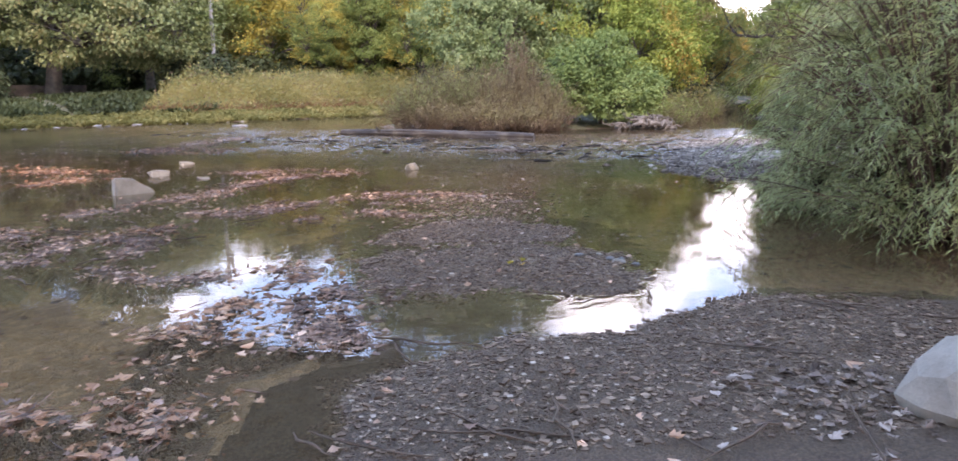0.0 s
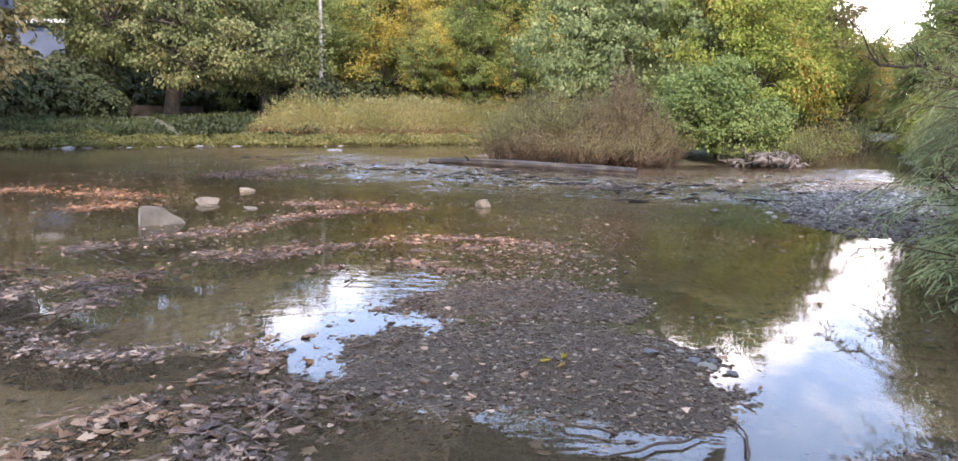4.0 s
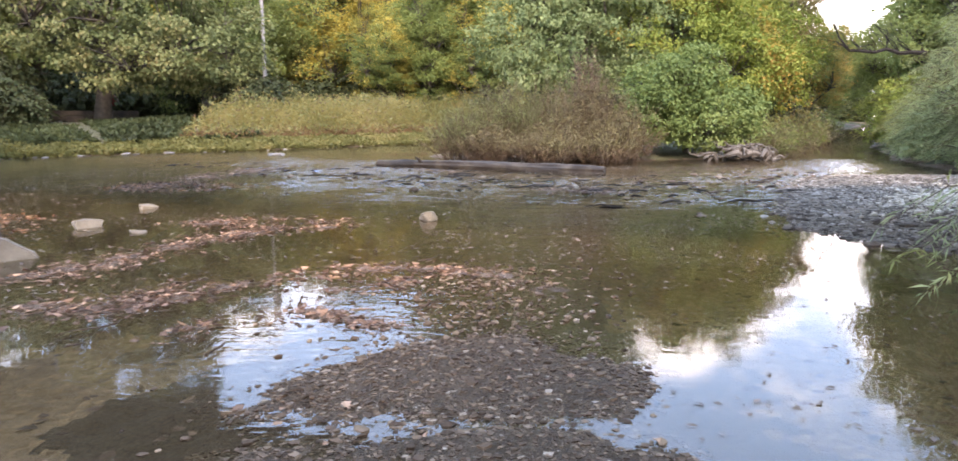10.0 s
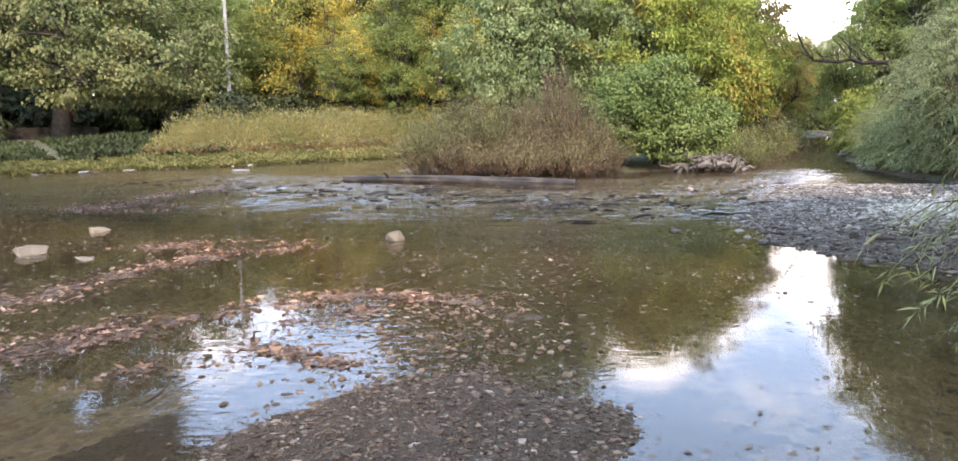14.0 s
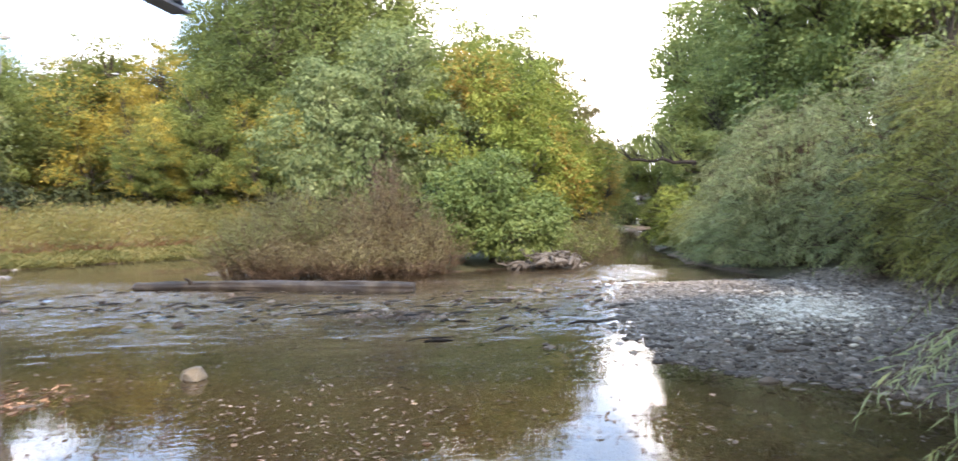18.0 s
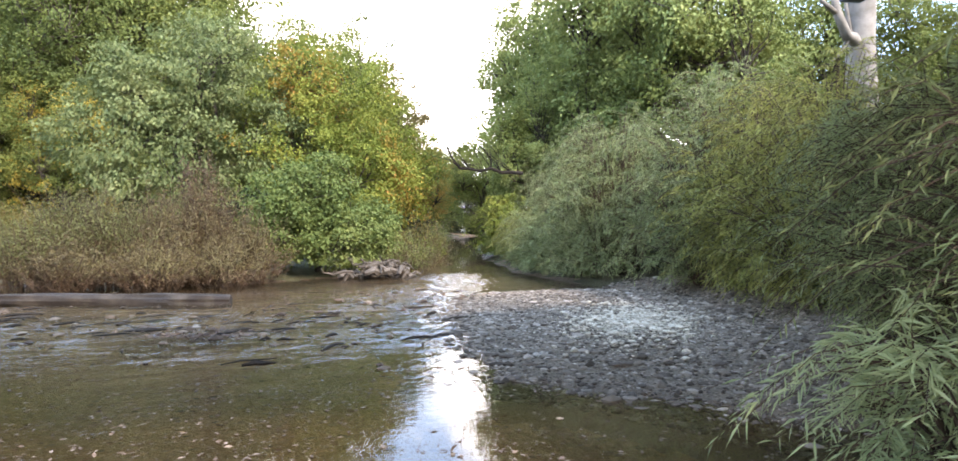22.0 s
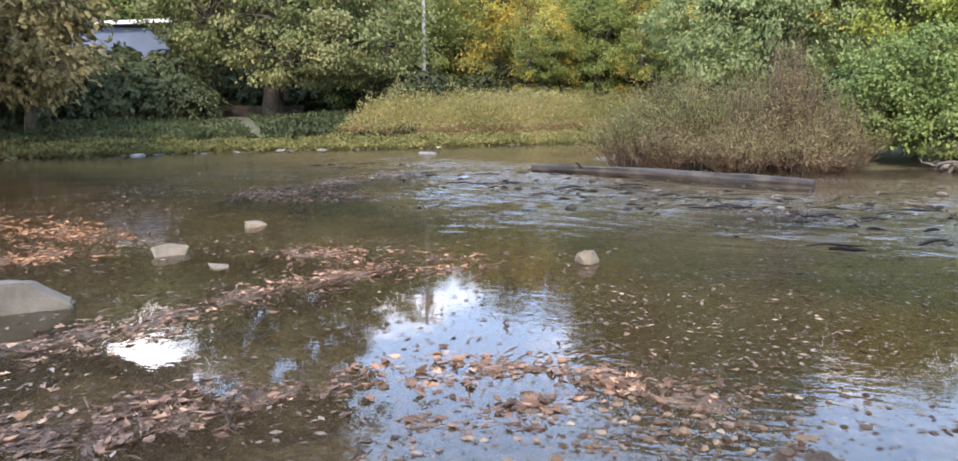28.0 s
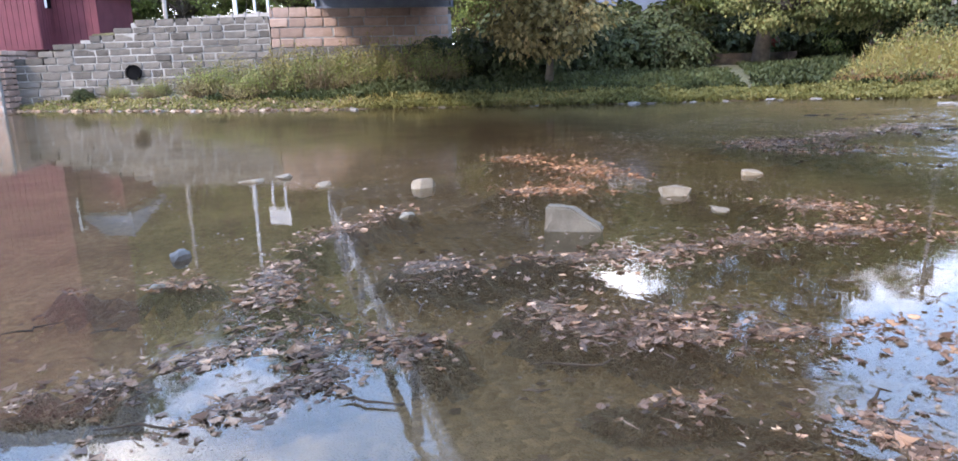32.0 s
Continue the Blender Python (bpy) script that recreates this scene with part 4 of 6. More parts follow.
def twiggy(name, label, at, plots, per, leaf, seed):
    """Upright stems that fork and splay, each with fine leaves all along; plots: x, y, spread, height, stems, materials from foot to tip."""
    rng = np.random.default_rng(seed)
    ob = thing(name, label, "shrub", at)
    wood, cloud = Shape(), collections.defaultdict(lambda: ([], [], []))
    for cx, cy, wide, high, count, mats in plots:
        for _ in range(count):
            u, a = rng.random() ** 0.6, rng.uniform(0, 2 * math.pi)
            foot = np.array([cx + wide * 0.55 * u * math.cos(a), cy + wide * 0.4 * u * math.sin(a), -0.05])
            hgt = high * (1.08 - 0.42 * u * u) * rng.uniform(0.62, 1.08)
            end = foot + np.array([math.cos(a) * u * wide * 0.75, math.sin(a) * u * wide * 0.5, hgt]) + rng.normal(size=3) * np.array([0.12, 0.12, 0.05])
            bow = np.array([math.cos(a), math.sin(a), 0]) * -0.10 * u
            runs = [(foot, end, 0.011)]
            for _ in range(3):
                s0 = rng.uniform(0.25, 0.75)
                base = foot + (end - foot) * s0
                runs.append((base, base + (end - foot) * rng.uniform(0.22, 0.42) + rng.normal(size=3) * np.array([0.16, 0.14, 0.06]), 0.006))
            for p, q, r in runs:
                wood.tube([tuple(p), tuple((p + q) / 2 + bow), tuple(q)], [r, r * 0.75, r * 0.3], 3, cap=False)
                n = per if r > 0.01 else per // 2
                s1 = rng.uniform(0.12 if r > 0.01 else 0.0, 1.0, (n, 1)) ** 0.8
                pts = p + (q - p) * s1 + bow * np.sin(math.pi * s1) + rng.normal(size=(n, 3)) * 0.055
                way = unit(q - p) * 0.8 + rng.normal(size=(n, 3)) * 0.55
                rel = np.clip((pts[:, 2] / high + rng.normal(size=n) * 0.13) * len(mats), 0, len(mats) - 1).astype(int)
                out = np.array([math.cos(a) * u, math.sin(a) * u, 0.9]) + 0.0 * pts
                for k in set(rel):
                    store = cloud[mats[k]]
                    for group, vals in zip(store, (pts, way, out)):
                        group.append(vals[rel == k])
    under("stem_thicket", wood.mesh("stem_thicket", M["twig"]), ob, kind="stuff")
    for mk, (a, b, c) in cloud.items():
        a, b, c = np.concatenate(a), np.concatenate(b), np.concatenate(c)
        keep = a[:, 2] > 0.02
        under("foliage", leaves("foliage", a[keep], b[keep], leaf * (0.5 + rng.random(int(keep.sum()))), 0.22, M[mk], rng, facing=c[keep]), ob)
    return ob


low, green_top, red_top = ("reed_red", "reed_stem", "reed_stem"), ("reed_red", "reed_stem", "reed_green", "reed_green", "reed_green"), ("reed_red", "reed_red", "reed_stem", "reed_red")
twiggy("brown_shrub", "olive and reddish brown twiggy shrub at the island's edge", on_ground(2.3, 22.6),
       [(-2.3, -0.1, 0.95, 1.75, 95, green_top), (-1.4, 0.2, 1.1, 2.35, 120, green_top), (-0.4, 0.0, 1.1, 2.45, 125, green_top), (0.6, 0.1, 1.1, 2.4, 125, low), (1.5, 0.3, 0.8, 3.25, 85, red_top),
        (1.7, 0.0, 1.1, 2.3, 115, low), (2.6, -0.2, 0.9, 1.9, 85, low), (-1.6, -0.9, 0.9, 1.2, 70, low), (0.2, -1.0, 1.0, 1.3, 80, low), (1.8, -0.9, 1.0, 1.2, 75, low)], 62, 0.046, 6)
# right bank: willow thicket along the water
for i, (wx0, wy0, r, hgt) in enumerate([(5.2, 3.6, 2.4, 3.9), (7.3, 5.6, 1.9, 3.0), (9.2, 7.7, 2.0, 3.2), (11.4, 10.6, 2.1, 4.0), (12.9, 14.2, 2.2, 4.7), (13.4, 18.0, 2.2, 4.4), (16.2, 22.8, 2.2, 3.8), (12.1, 12.4, 1.7, 4.0), (20.0, 29.0, 2.6, 4.2), (13.2, 19.3, 1.1, 2.0), (13.6, 21.2, 1.0, 1.7), (14.6, 23.2, 1.0, 1.8), (15.8, 25.6, 1.0, 1.7), (17.0, 27.6, 1.0, 1.8)]):
    willow("willow_shrub", "dense grey-green willow shrub with long narrow leaves on the bank", on_ground(wx0, wy0), r, r, hgt, 270 if i == 0 else 250 if i < 9 else 90, 26 if i < 3 else 22, 30 + i, leaf=0.085 if i < 3 else 0.11, width=0.08, mat="willow_gold" if i in (3, 7, 12) else "willow")

# woods: a few trees, built once and repeated
rw = np.random.default_rng(7)
KINDS = [("yellow", 0.1), ("olive", 0.0), ("green", 0.0), ("syc_brown", 0.0), ("bright", 0.0), ("orange", 0.0)]
stock = []
for i, (mk, _) in enumerate(KINDS):
    stock.append(tree("woodland_tree", "%s woodland tree behind the river bank" % {"yellow": "golden yellow", "olive": "olive and yellow-green", "green": "tall dark green", "syc_brown": "browning", "bright": "light green", "orange": "pale orange"}[mk],
                      (0, 0, -50), lobes_round(rw, 3.4, 0.9, 11.5, 14), 0.24, (0, 0, 2.6), 430, 140, 0.105, {'yellow': 'olive', 'orange': 'olive'}.get(mk, mk), 50 + i, spread_by=0.55, extra=(('yellow', 0.10) if mk == 'yellow' else ('orange', 0.12) if mk == 'orange' else ('olive', 0.35))))
tall_green = tree("woodland_tree", "very tall green woodland tree behind the river bank", (0, 0, -50), lobes_round(rw, 5.4, 1.5, 20.0, 24), 0.42, (0, 0, 4.5), 900, 120, 0.13, "green", 57, spread_by=0.7, extra=("olive", 0.4))
wood_rows = []
for k in range(26):
    azm = -34 + k * 2.15 + rw.uniform(-0.8, 0.8)
    grown = rw.uniform(1.05, 1.4)
    wood_rows.append((azm, rw.uniform(50, 64), ([1, 0, 4, 3, 1, 0, 1] if -21 < azm < -6 else [1, 0, 1, 3, 2, 0, 1])[k % 7], min(grown, 0.99 + 0.25 * grown / 1.4) if -21 < azm < -6 else grown))
wood_rows += [(3.0, 48, 2, 1.8), (7.6, 50, 2, 1.95), (0.0, 54, 2, 1.75), (11.5, 47, 1, 1.55), (15.5, 47, 4, 1.35), (20, 45, 1, 1.2), (23.4, 46, 3, 1.02), (26.2, 47, 5, 0.62), (26.4, 70, 5, 0.85), (-7, 44, 0, 0.72), (1.5, 42, 0, 0.8), (-2.5, 45, 1, 0.9)]
wood_rows += [(-40 + 3.4 * k, 74 + 7 * (k % 3), [2, 1, 2, 3][k % 4], 1.0 + 0.1 * (k % 2)) for k in range(22)]
wood_rows += [(-20.6, 45, 2, 1.12), (-31, 53, 2, 1.25), (-35.5, 56, 2, 1.35), (-40, 52, 2, 1.3), (-45, 54, 2, 1.3), (-50, 56, 1, 1.3)]
# where the river bends away
wood_rows += [(25.5, 93, 5, 1.0), (27.3, 100, 5, 0.7), (25.6, 91, 5, 0.75), (26.8, 92, 5, 0.6), (27.9, 93, 1, 0.5), (28.7, 94, 5, 0.42), (29.4, 130, 5, 0.8), (30.1, 132, 1, 0.75), (30.8, 130, 5, 0.85), (31.7, 92, 3, 0.6), (32.6, 92, 1, 0.7), (25.2, 52, 1, 0.5), (26.2, 62, 1, 0.45), (33.0, 58, 1, 0.45), (33.5, 90, 2, 1.1)]
# right bank, tall behind the willows; then unseen trees behind the start, added to shade the foreground
wood_rows += [(36.8, 41, 4, 1.4), (35.4, 34, 4, 0.78), (41.5, 35, 4, 1.35), (47.5, 31, 4, 1.3), (40, 52, 4, 1.5), (61, 35, 1, 1.0), (70, 33, 1, 0.95), (54, 37, 4, 1.3), (36, 64, 4, 1.25)]
wood_rows += [(100, 20, 2, 1.0), (115, 17, 2, 1.0), (128, 18, 2, 1.05), (142, 18, 4, 1.0), (156, 19, 2, 0.95), (163, 17, 2, 1.55), (176, 16, 2, 1.6), (189, 16, 2, 1.6), (202, 17, 4, 1.55), (214, 19, 2, 1.6), (226, 22, 2, 1.55)]
# far behind the wall and the barn
wood_rows += [(-48 - 3.6 * k, 62 + 6 * (k % 2), [2, 1, 2, 2][k % 4], 1.9 + 0.2 * (k % 3)) for k in range(12)]
for azm, far, kind, size in wood_rows:
    source = stock[kind]
    if kind == 2 and size > 1.5:
        source, size = tall_green, size / 1.75
    px, py = polar(azm, far)
    gz = on_ground(px, py)[2]
    copy_thing(source, pose(px, py, gz - 0.1, 0, 0, rw.uniform(0, 360)) @ Matrix.Diagonal((size * rw.uniform(0.9, 1.15), size * rw.uniform(0.9, 1.15), size, 1)))
for s in (*stock, tall_green):
    for o in (*s.children_recursive, s):
        bpy.data.objects.remove(o)

# tall grass on the far bank, low plants along its foot
rgz = np.random.default_rng(21)
def scatter(poly_test, box, n):
    p = rgz.uniform((box[0], box[1]), (box[2], box[3]), (n, 2))
    return p[poly_test(p[:, 0], p[:, 1])]

def bank_band(lo, hi):
    return lambda a, b: (lambda d: (d > lo) & (d < hi))(inside_by(a, b, LEFT_BANK) + 0.3 * wobble(a, b, 1.2))

p = scatter(bank_band(1.4, 9.0), (-11, 29, 12, 50), 150000)
p = p[(p[:, 1] < 46)]
z = ground_height(p[:, 0], p[:, 1])
rise_in = np.clip((inside_by(p[:, 0], p[:, 1], LEFT_BANK) - 1.0) / 2.6, 0.35, 1.0)      # lower towards the water
tall = (0.95 + 0.45 * wobble(p[:, 0], p[:, 1], 0.8, 2.0) + 0.25 * wobble(p[:, 0], p[:, 1], 2.6, 7.0) + 0.9 * rgz.random(len(p))) * rise_in
gw = np.concatenate([rgz.normal(size=(len(p), 2)) * 0.26, np.ones((len(p), 1))], 1)
tagged(new("tall_grass", leaves("tall_grass", np.column_stack([p, z + 0.45 * rgz.random(len(p))]), gw, tall * 0.6, 0.008, M["grass"], rgz, droop=0.04)), "tall yellowing grass along the far bank", "grass", kind="stuff")
q = p[::2]
gw = np.concatenate([rgz.normal(size=(len(q), 2)) * 0.7, np.ones((len(q), 1))], 1)
tagged(new("dry_grass", leaves("dry_grass", np.column_stack([q, z[::2]]), gw, 0.35 + 0.4 * rgz.random(len(q)), 0.02, M["grass_low"], rgz, droop=0.2)), "dry brown stalks low in the tall grass", "grass", kind="stuff")
for nm, lab, share, mk in (("weed_heads", "leafy weed tops among the tall grass", 0.5, "reed_green"), ("grass_heads", "feathery seed heads of the tall grass", 0.6, "grass"), ("brown_heads", "pinkish brown seed heads among the tall grass", 0.15, "reed_red")):
    sel = rgz.random(len(p)) < share * 0.7
    q = p[sel]
    rise = (0.3 + 0.85 * rgz.random(len(q)) ** 0.8) * (1.2 + 0.5 * wobble(q[:, 0], q[:, 1], 0.8, 2.0) + 0.3 * wobble(q[:, 0], q[:, 1], 2.6, 7.0)) * rise_in[sel]
    at_top = np.column_stack([q, ground_height(q[:, 0], q[:, 1]) + rise])
    tagged(new(nm, leaves(nm, at_top, rgz.normal(size=(len(q), 3)) * 0.8 + np.array([0, 0, 0.6]), 0.06 + 0.09 * rgz.random(len(q)), 0.25, M[mk], rgz)), lab, "weeds", kind="stuff")
lbk = np.array(LEFT_BANK[3:14], float)
seg = np.linalg.norm(np.diff(lbk, axis=0), axis=1)
i = rgz.choice(len(seg), 90000, p=seg / seg.sum())
dirn = (lbk[i + 1] - lbk[i]) / seg[i][:, None]
p = lbk[i] + (lbk[i + 1] - lbk[i]) * rgz.random((len(i), 1)) + np.column_stack([-dirn[:, 1], dirn[:, 0]]) * (-0.15 + 1.7 * rgz.random((len(i), 1)) ** 1.3)
z = ground_height(p[:, 0], p[:, 1])
keep = (z > -0.06) & ((p[:, 0] > -25 + rgz.random(len(p)) * 4) | (rgz.random(len(p)) < 0.16))
p, z = p[keep], z[keep]
cw = rgz.normal(size=(len(p), 3)) * 0.8 + np.array([0, 0, 0.5])
top = 0.24 * rgz.random(len(p)) * np.clip(0.65 + 0.5 * wobble(p[:, 0], p[:, 1], 1.3), 0.1, 1)
tagged(new("low_plants", leaves("low_plants", np.column_stack([p, np.maximum(z, 0) + top]), cw, 0.06 + 0.08 * rgz.random(len(p)), 0.4, M["cover"], rgz)), "low yellow-green water plants along the bank", "plants", kind="stuff")

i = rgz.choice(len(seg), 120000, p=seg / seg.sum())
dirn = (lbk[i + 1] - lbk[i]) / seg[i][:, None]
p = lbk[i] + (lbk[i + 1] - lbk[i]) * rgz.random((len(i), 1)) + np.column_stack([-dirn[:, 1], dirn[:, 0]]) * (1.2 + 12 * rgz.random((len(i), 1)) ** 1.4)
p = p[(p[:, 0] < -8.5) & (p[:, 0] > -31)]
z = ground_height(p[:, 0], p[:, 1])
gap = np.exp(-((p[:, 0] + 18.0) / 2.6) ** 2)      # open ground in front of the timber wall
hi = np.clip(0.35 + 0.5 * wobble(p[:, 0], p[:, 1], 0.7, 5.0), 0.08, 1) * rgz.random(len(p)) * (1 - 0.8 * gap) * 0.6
# canopy shade over the bank is in the leaf colour here
tagged(new("bank_undergrowth", leaves("bank_undergrowth", np.column_stack([p, z + hi]), rgz.normal(size=(len(p), 3)) * 0.7 + np.array([0, 0, 0.5]), 0.12 + 0.14 * rgz.random(len(p)), 0.25, M["undergrowth"], rgz)), "green undergrowth over the bank, darkened as if under a canopy", "plants", kind="stuff")

# ---- the bridge ----
AX, NX = np.array([-0.9014, 0.4330]), np.array([0.4330, 0.9014])
def br(s, n, z):
    q = AX * s + NX * n
    return (float(q[0]), float(q[1]), z)

N0, N1, S0, S1, ZB = 5.0, 11.36, -14.0, 38.4, 4.19
bridge = thing("truss_bridge", "grey steel truss bridge with floor beams and pale lattice rails", "bridge")
for k in range(-4, 7):
    s = 6.12 + 5.04 * k
    prof = [(-0.13, 0), (0.13, 0), (0.13, 0.04), (0.015, 0.05), (0.015, 0.50), (0.13, 0.51), (0.13, 0.55), (-0.13, 0.55), (-0.13, 0.51), (-0.015, 0.50), (-0.015, 0.05), (-0.13, 0.04)]
    k12 = len(prof)
    sh = Shape().add([br(s + a, n, ZB + z) for n in (N0 - 0.15, N1) for a, z in prof], [tuple(range(k12)), tuple(range(k12, 2 * k12))[::-1]] + [(j, j + k12, (j + 1) % k12 + k12, (j + 1) % k12) for j in range(k12)])
    under("floor_beam", sh.mesh("floor_beam", M["steel"]), bridge)
for i in range(7):
    n = N0 + 0.4 + i * 0.93
    under("stringer", Shape().bar(br(S0, n, ZB + 0.56), br(S1, n, ZB + 0.56), 0.12, 0.22).mesh("stringer", M["steel"]), bridge)
under("deck", Shape().bar(br(S0, (N0 + N1) / 2, ZB + 0.72), br(S1, (N0 + N1) / 2, ZB + 0.72), N1 - N0 - 0.1, 0.1).mesh("deck", M["deck"]), bridge)
for n in (N0 - 0.05, N1 - 0.1):
    for z, w, h in ((ZB + 0.75, 0.16, 0.22), (ZB + 3.0, 0.2, 0.24)):
        under("chord", Shape().bar(br(S0, n, z), br(S1 - (2.0 if z > 6 else 0), n, z), w, h).mesh("chord", M["steel"]), bridge)
    for z in (ZB + 1.35, ZB + 1.95):
        under("rail", Shape().bar(br(S0, n + 0.12, z), br(S1, n + 0.12, z), 0.06, 0.09).mesh("rail", M["rail"]), bridge)
    for k in range(-4, 7):
        s = 6.12 + 5.04 * k
        under("post", Shape().bar(br(s, n, ZB + 0.1), br(s, n, ZB + 3.0), 0.14, 0.18).mesh("post", M["steel"]), bridge)
        if k < 6:
            e = s + 5.04
            under("diagonal", Shape().bar(br(s, n, ZB + (3.0 if k < 1 else 0.75)), br(e, n, ZB + (0.75 if k < 1 else 3.0)), 0.07, 0.1).mesh("diagonal", M["rail"]), bridge)
        lat = Shape()
        for j in range(12):
            a = s + j * 0.42
            lat.bar(br(a, n + 0.12, ZB + 0.9), br(a, n + 0.12, ZB + 1.95), 0.03, 0.03)
        for j in range(6):
            a = s + j * 0.84
            lat.bar(br(a, n + 0.12, ZB + 0.95), br(a + 0.84, n + 0.12, ZB + 1.9), 0.02, 0.03)
            lat.bar(br(a + 0.84, n + 0.12, ZB + 0.95), br(a, n + 0.12, ZB + 1.9), 0.02, 0.03)
        plate = Shape().box((-0.22, -0.012, 0), (0.22, 0.012, 0.55), Matrix.Translation(br(s, n - 0.14, ZB + 0.35)) @ Matrix.Rotation(math.atan2(AX[1], AX[0]), 4, "Z"))
        under("gusset_plate", plate.mesh("gusset_plate", M["steel"]), bridge)
        under("balusters", lat.mesh("balusters", M["rail"]), bridge)

for n in (N0 - 0.05, N1 - 0.1):
    under("end_post", Shape().bar(br(S1, n, ZB + 0.5), br(S1 - 4.6, n, ZB + 3.05), 0.22, 0.26).mesh("end_post", M["rail"]), bridge)
    for j in range(7):
        a = S1 - 0.2 - j * 0.62
        z = ZB + 0.75 + (S1 - a) * 0.55
        under("lattice_bar", Shape().bar(br(a, n, ZB + 0.75), br(a, n, z), 0.05, 0.05).mesh("lattice_bar", M["rail"]), bridge)

# ---- stones, log, driftwood (rough) ----
def stone(name, label, at, size, turn, seed, mat="pale_stone", tilt=0, round_=False):
    ob = tagged(new(name, bm_mesh(lumpy(np.random.default_rng(seed), size, 2) if round_ else angular(np.random.default_rng(seed), size), name, M[mat])), label, "stone")
    ob.location, ob.rotation_euler = at, (radians(tilt), 0, radians(turn))
    return ob

stone("rock", "small pale rock standing in the shallow water", (-0.34, 10.35, 0.02), (0.13, 0.11, 0.12), 20, 1)
stone("rock", "pale flat block in the shallow water", (-4.75, 9.85, 0.03), (0.23, 0.13, 0.10), 40, 2)
def worn(points, faces, name, mat, cuts, rough, seed):
    """A cut stone with chamfered, chipped arrises and an uneven face."""
    bm = bmesh.new()
    vs = [bm.verts.new(p) for p in points]
    for f in faces:
        bm.faces.new([vs[i] for i in f])
    bmesh.ops.bevel(bm, geom=bm.edges[:], offset=0.018, segments=2, affect="EDGES")
    bmesh.ops.triangulate(bm, faces=bm.faces[:])
    bmesh.ops.subdivide_edges(bm, edges=bm.edges[:], cuts=cuts, use_grid_fill=True)
    for v in bm.verts:
        n = noise.noise(v.co * 9 + Vector((seed, 0, 0))) + 0.6 * noise.noise(v.co * 23 + Vector((0, seed, 0)))
        v.co += Vector((n, noise.noise(v.co * 11 + Vector((3, seed, 1))), n * 0.8)) * rough
    return bm_mesh(bm, name, M[mat])


block = worn([(-0.28, -0.15, -0.2), (0.30, -0.15, -0.2), (0.30, 0.06, -0.2), (-0.28, 0.06, -0.2), (-0.25, -0.12, 0.25), (-0.02, -0.12, 0.23), (0.28, -0.13, 0.03), (0.28, 0.05, 0.03), (0.02, 0.04, 0.22), (-0.24, 0.05, 0.24)],
             [(3, 2, 1, 0), (0, 1, 6, 5, 4), (1, 2, 7, 6), (2, 3, 9, 8, 7), (3, 0, 4, 9), (4, 5, 8, 9), (5, 6, 7, 8)], "stone_block", "pale_stone", 3, 0.012, 3)
o = tagged(new("stone_block", block), "sloping pale cut stone block in the water", "stone")
o.location, o.rotation_euler = (-4.5, 7.75, 0), (0, 0, radians(38))
sh = Shape()
la, lz = np.array([-2.3, 20.6, 0.06]), np.array([3.5, 18.0, 0.07])
rl = np.random.default_rng(44)
sides, rings = 16, 44
for i in range(rings):
    u = i / (rings - 1)
    c = la + (lz - la) * u + np.array([0, 0, 0.03 * math.sin(u * 5) + (0.10 * (0.10 - u) if u < 0.10 else 0)])
    r = 0.115 + 0.07 * u - 0.05 * max(0, u - 0.93) / 0.07
    for j in range(sides):
        w = 2 * math.pi * j / sides
        g = r * (1 + 0.16 * noise.noise(Vector((u * 7, math.cos(w) * 1.3, math.sin(w) * 1.3))) + 0.10 * noise.noise(Vector((u * 12, math.cos(w) * 4, math.sin(w) * 4))) - (0.12 if (j * 7 + i // 9) % 5 == 0 else 0))
        sh.v.append((c[0] + 0.409 * math.cos(w) * g + rl.normal() * 0.003, c[1] + 0.912 * math.cos(w) * g, c[2] + math.sin(w) * g * 0.9))
    if i:
        k = (i - 1) * sides
        sh.f += [(k + j, k + (j + 1) % sides, k + sides + (j + 1) % sides, k + sides + j) for j in range(sides)]
sh.f += [tuple(range(sides))[::-1], tuple(range((rings - 1) * sides, rings * sides))]
for u, dx, dz in ((0.22, -0.2, 0.22), (0.63, 0.25, 0.16)):
    p = la + (lz - la) * u
    sh.tube([tuple(p), tuple(p + np.array([dx * 0.6, -0.1, dz * 0.8])), tuple(p + np.array([dx, -0.14, dz]))], [0.05, 0.035, 0.02], 6)
log = thing("log", "long dark weathered log with cracked bark lying in the water", "log")
under("trunk", sh.mesh("trunk", M["log"]), log)
stone("boulder", "pale boulder on the gravel shore", (1.90, -0.44, 0.13), (0.30, 0.25, 0.33), 30, 5, round_=True)

# ---- masonry: abutment, wing wall, mill foundation ----
def dressed(rng, k):
    """A rough-faced stone one unit long, deep and high, with chamfered arrises."""
    bm = bmesh.new()
    bmesh.ops.create_cube(bm, size=1.0)
    bmesh.ops.bevel(bm, geom=bm.edges[:], offset=0.055, segments=1, affect="EDGES")
    for v in bm.verts:
        v.co += Vector(rng.normal(size=3) * 0.022)
    return bm_mesh(bm, "stone", None)


rs = np.random.default_rng(40)
STONES = {}
for mk in ("wall_stone", "tan_stone"):
    STONES[mk] = []
    for k in range(6):
        me = dressed(rs, k)
        me.materials.clear()
        me.materials.append(M[mk])
        STONES[mk].append(me)


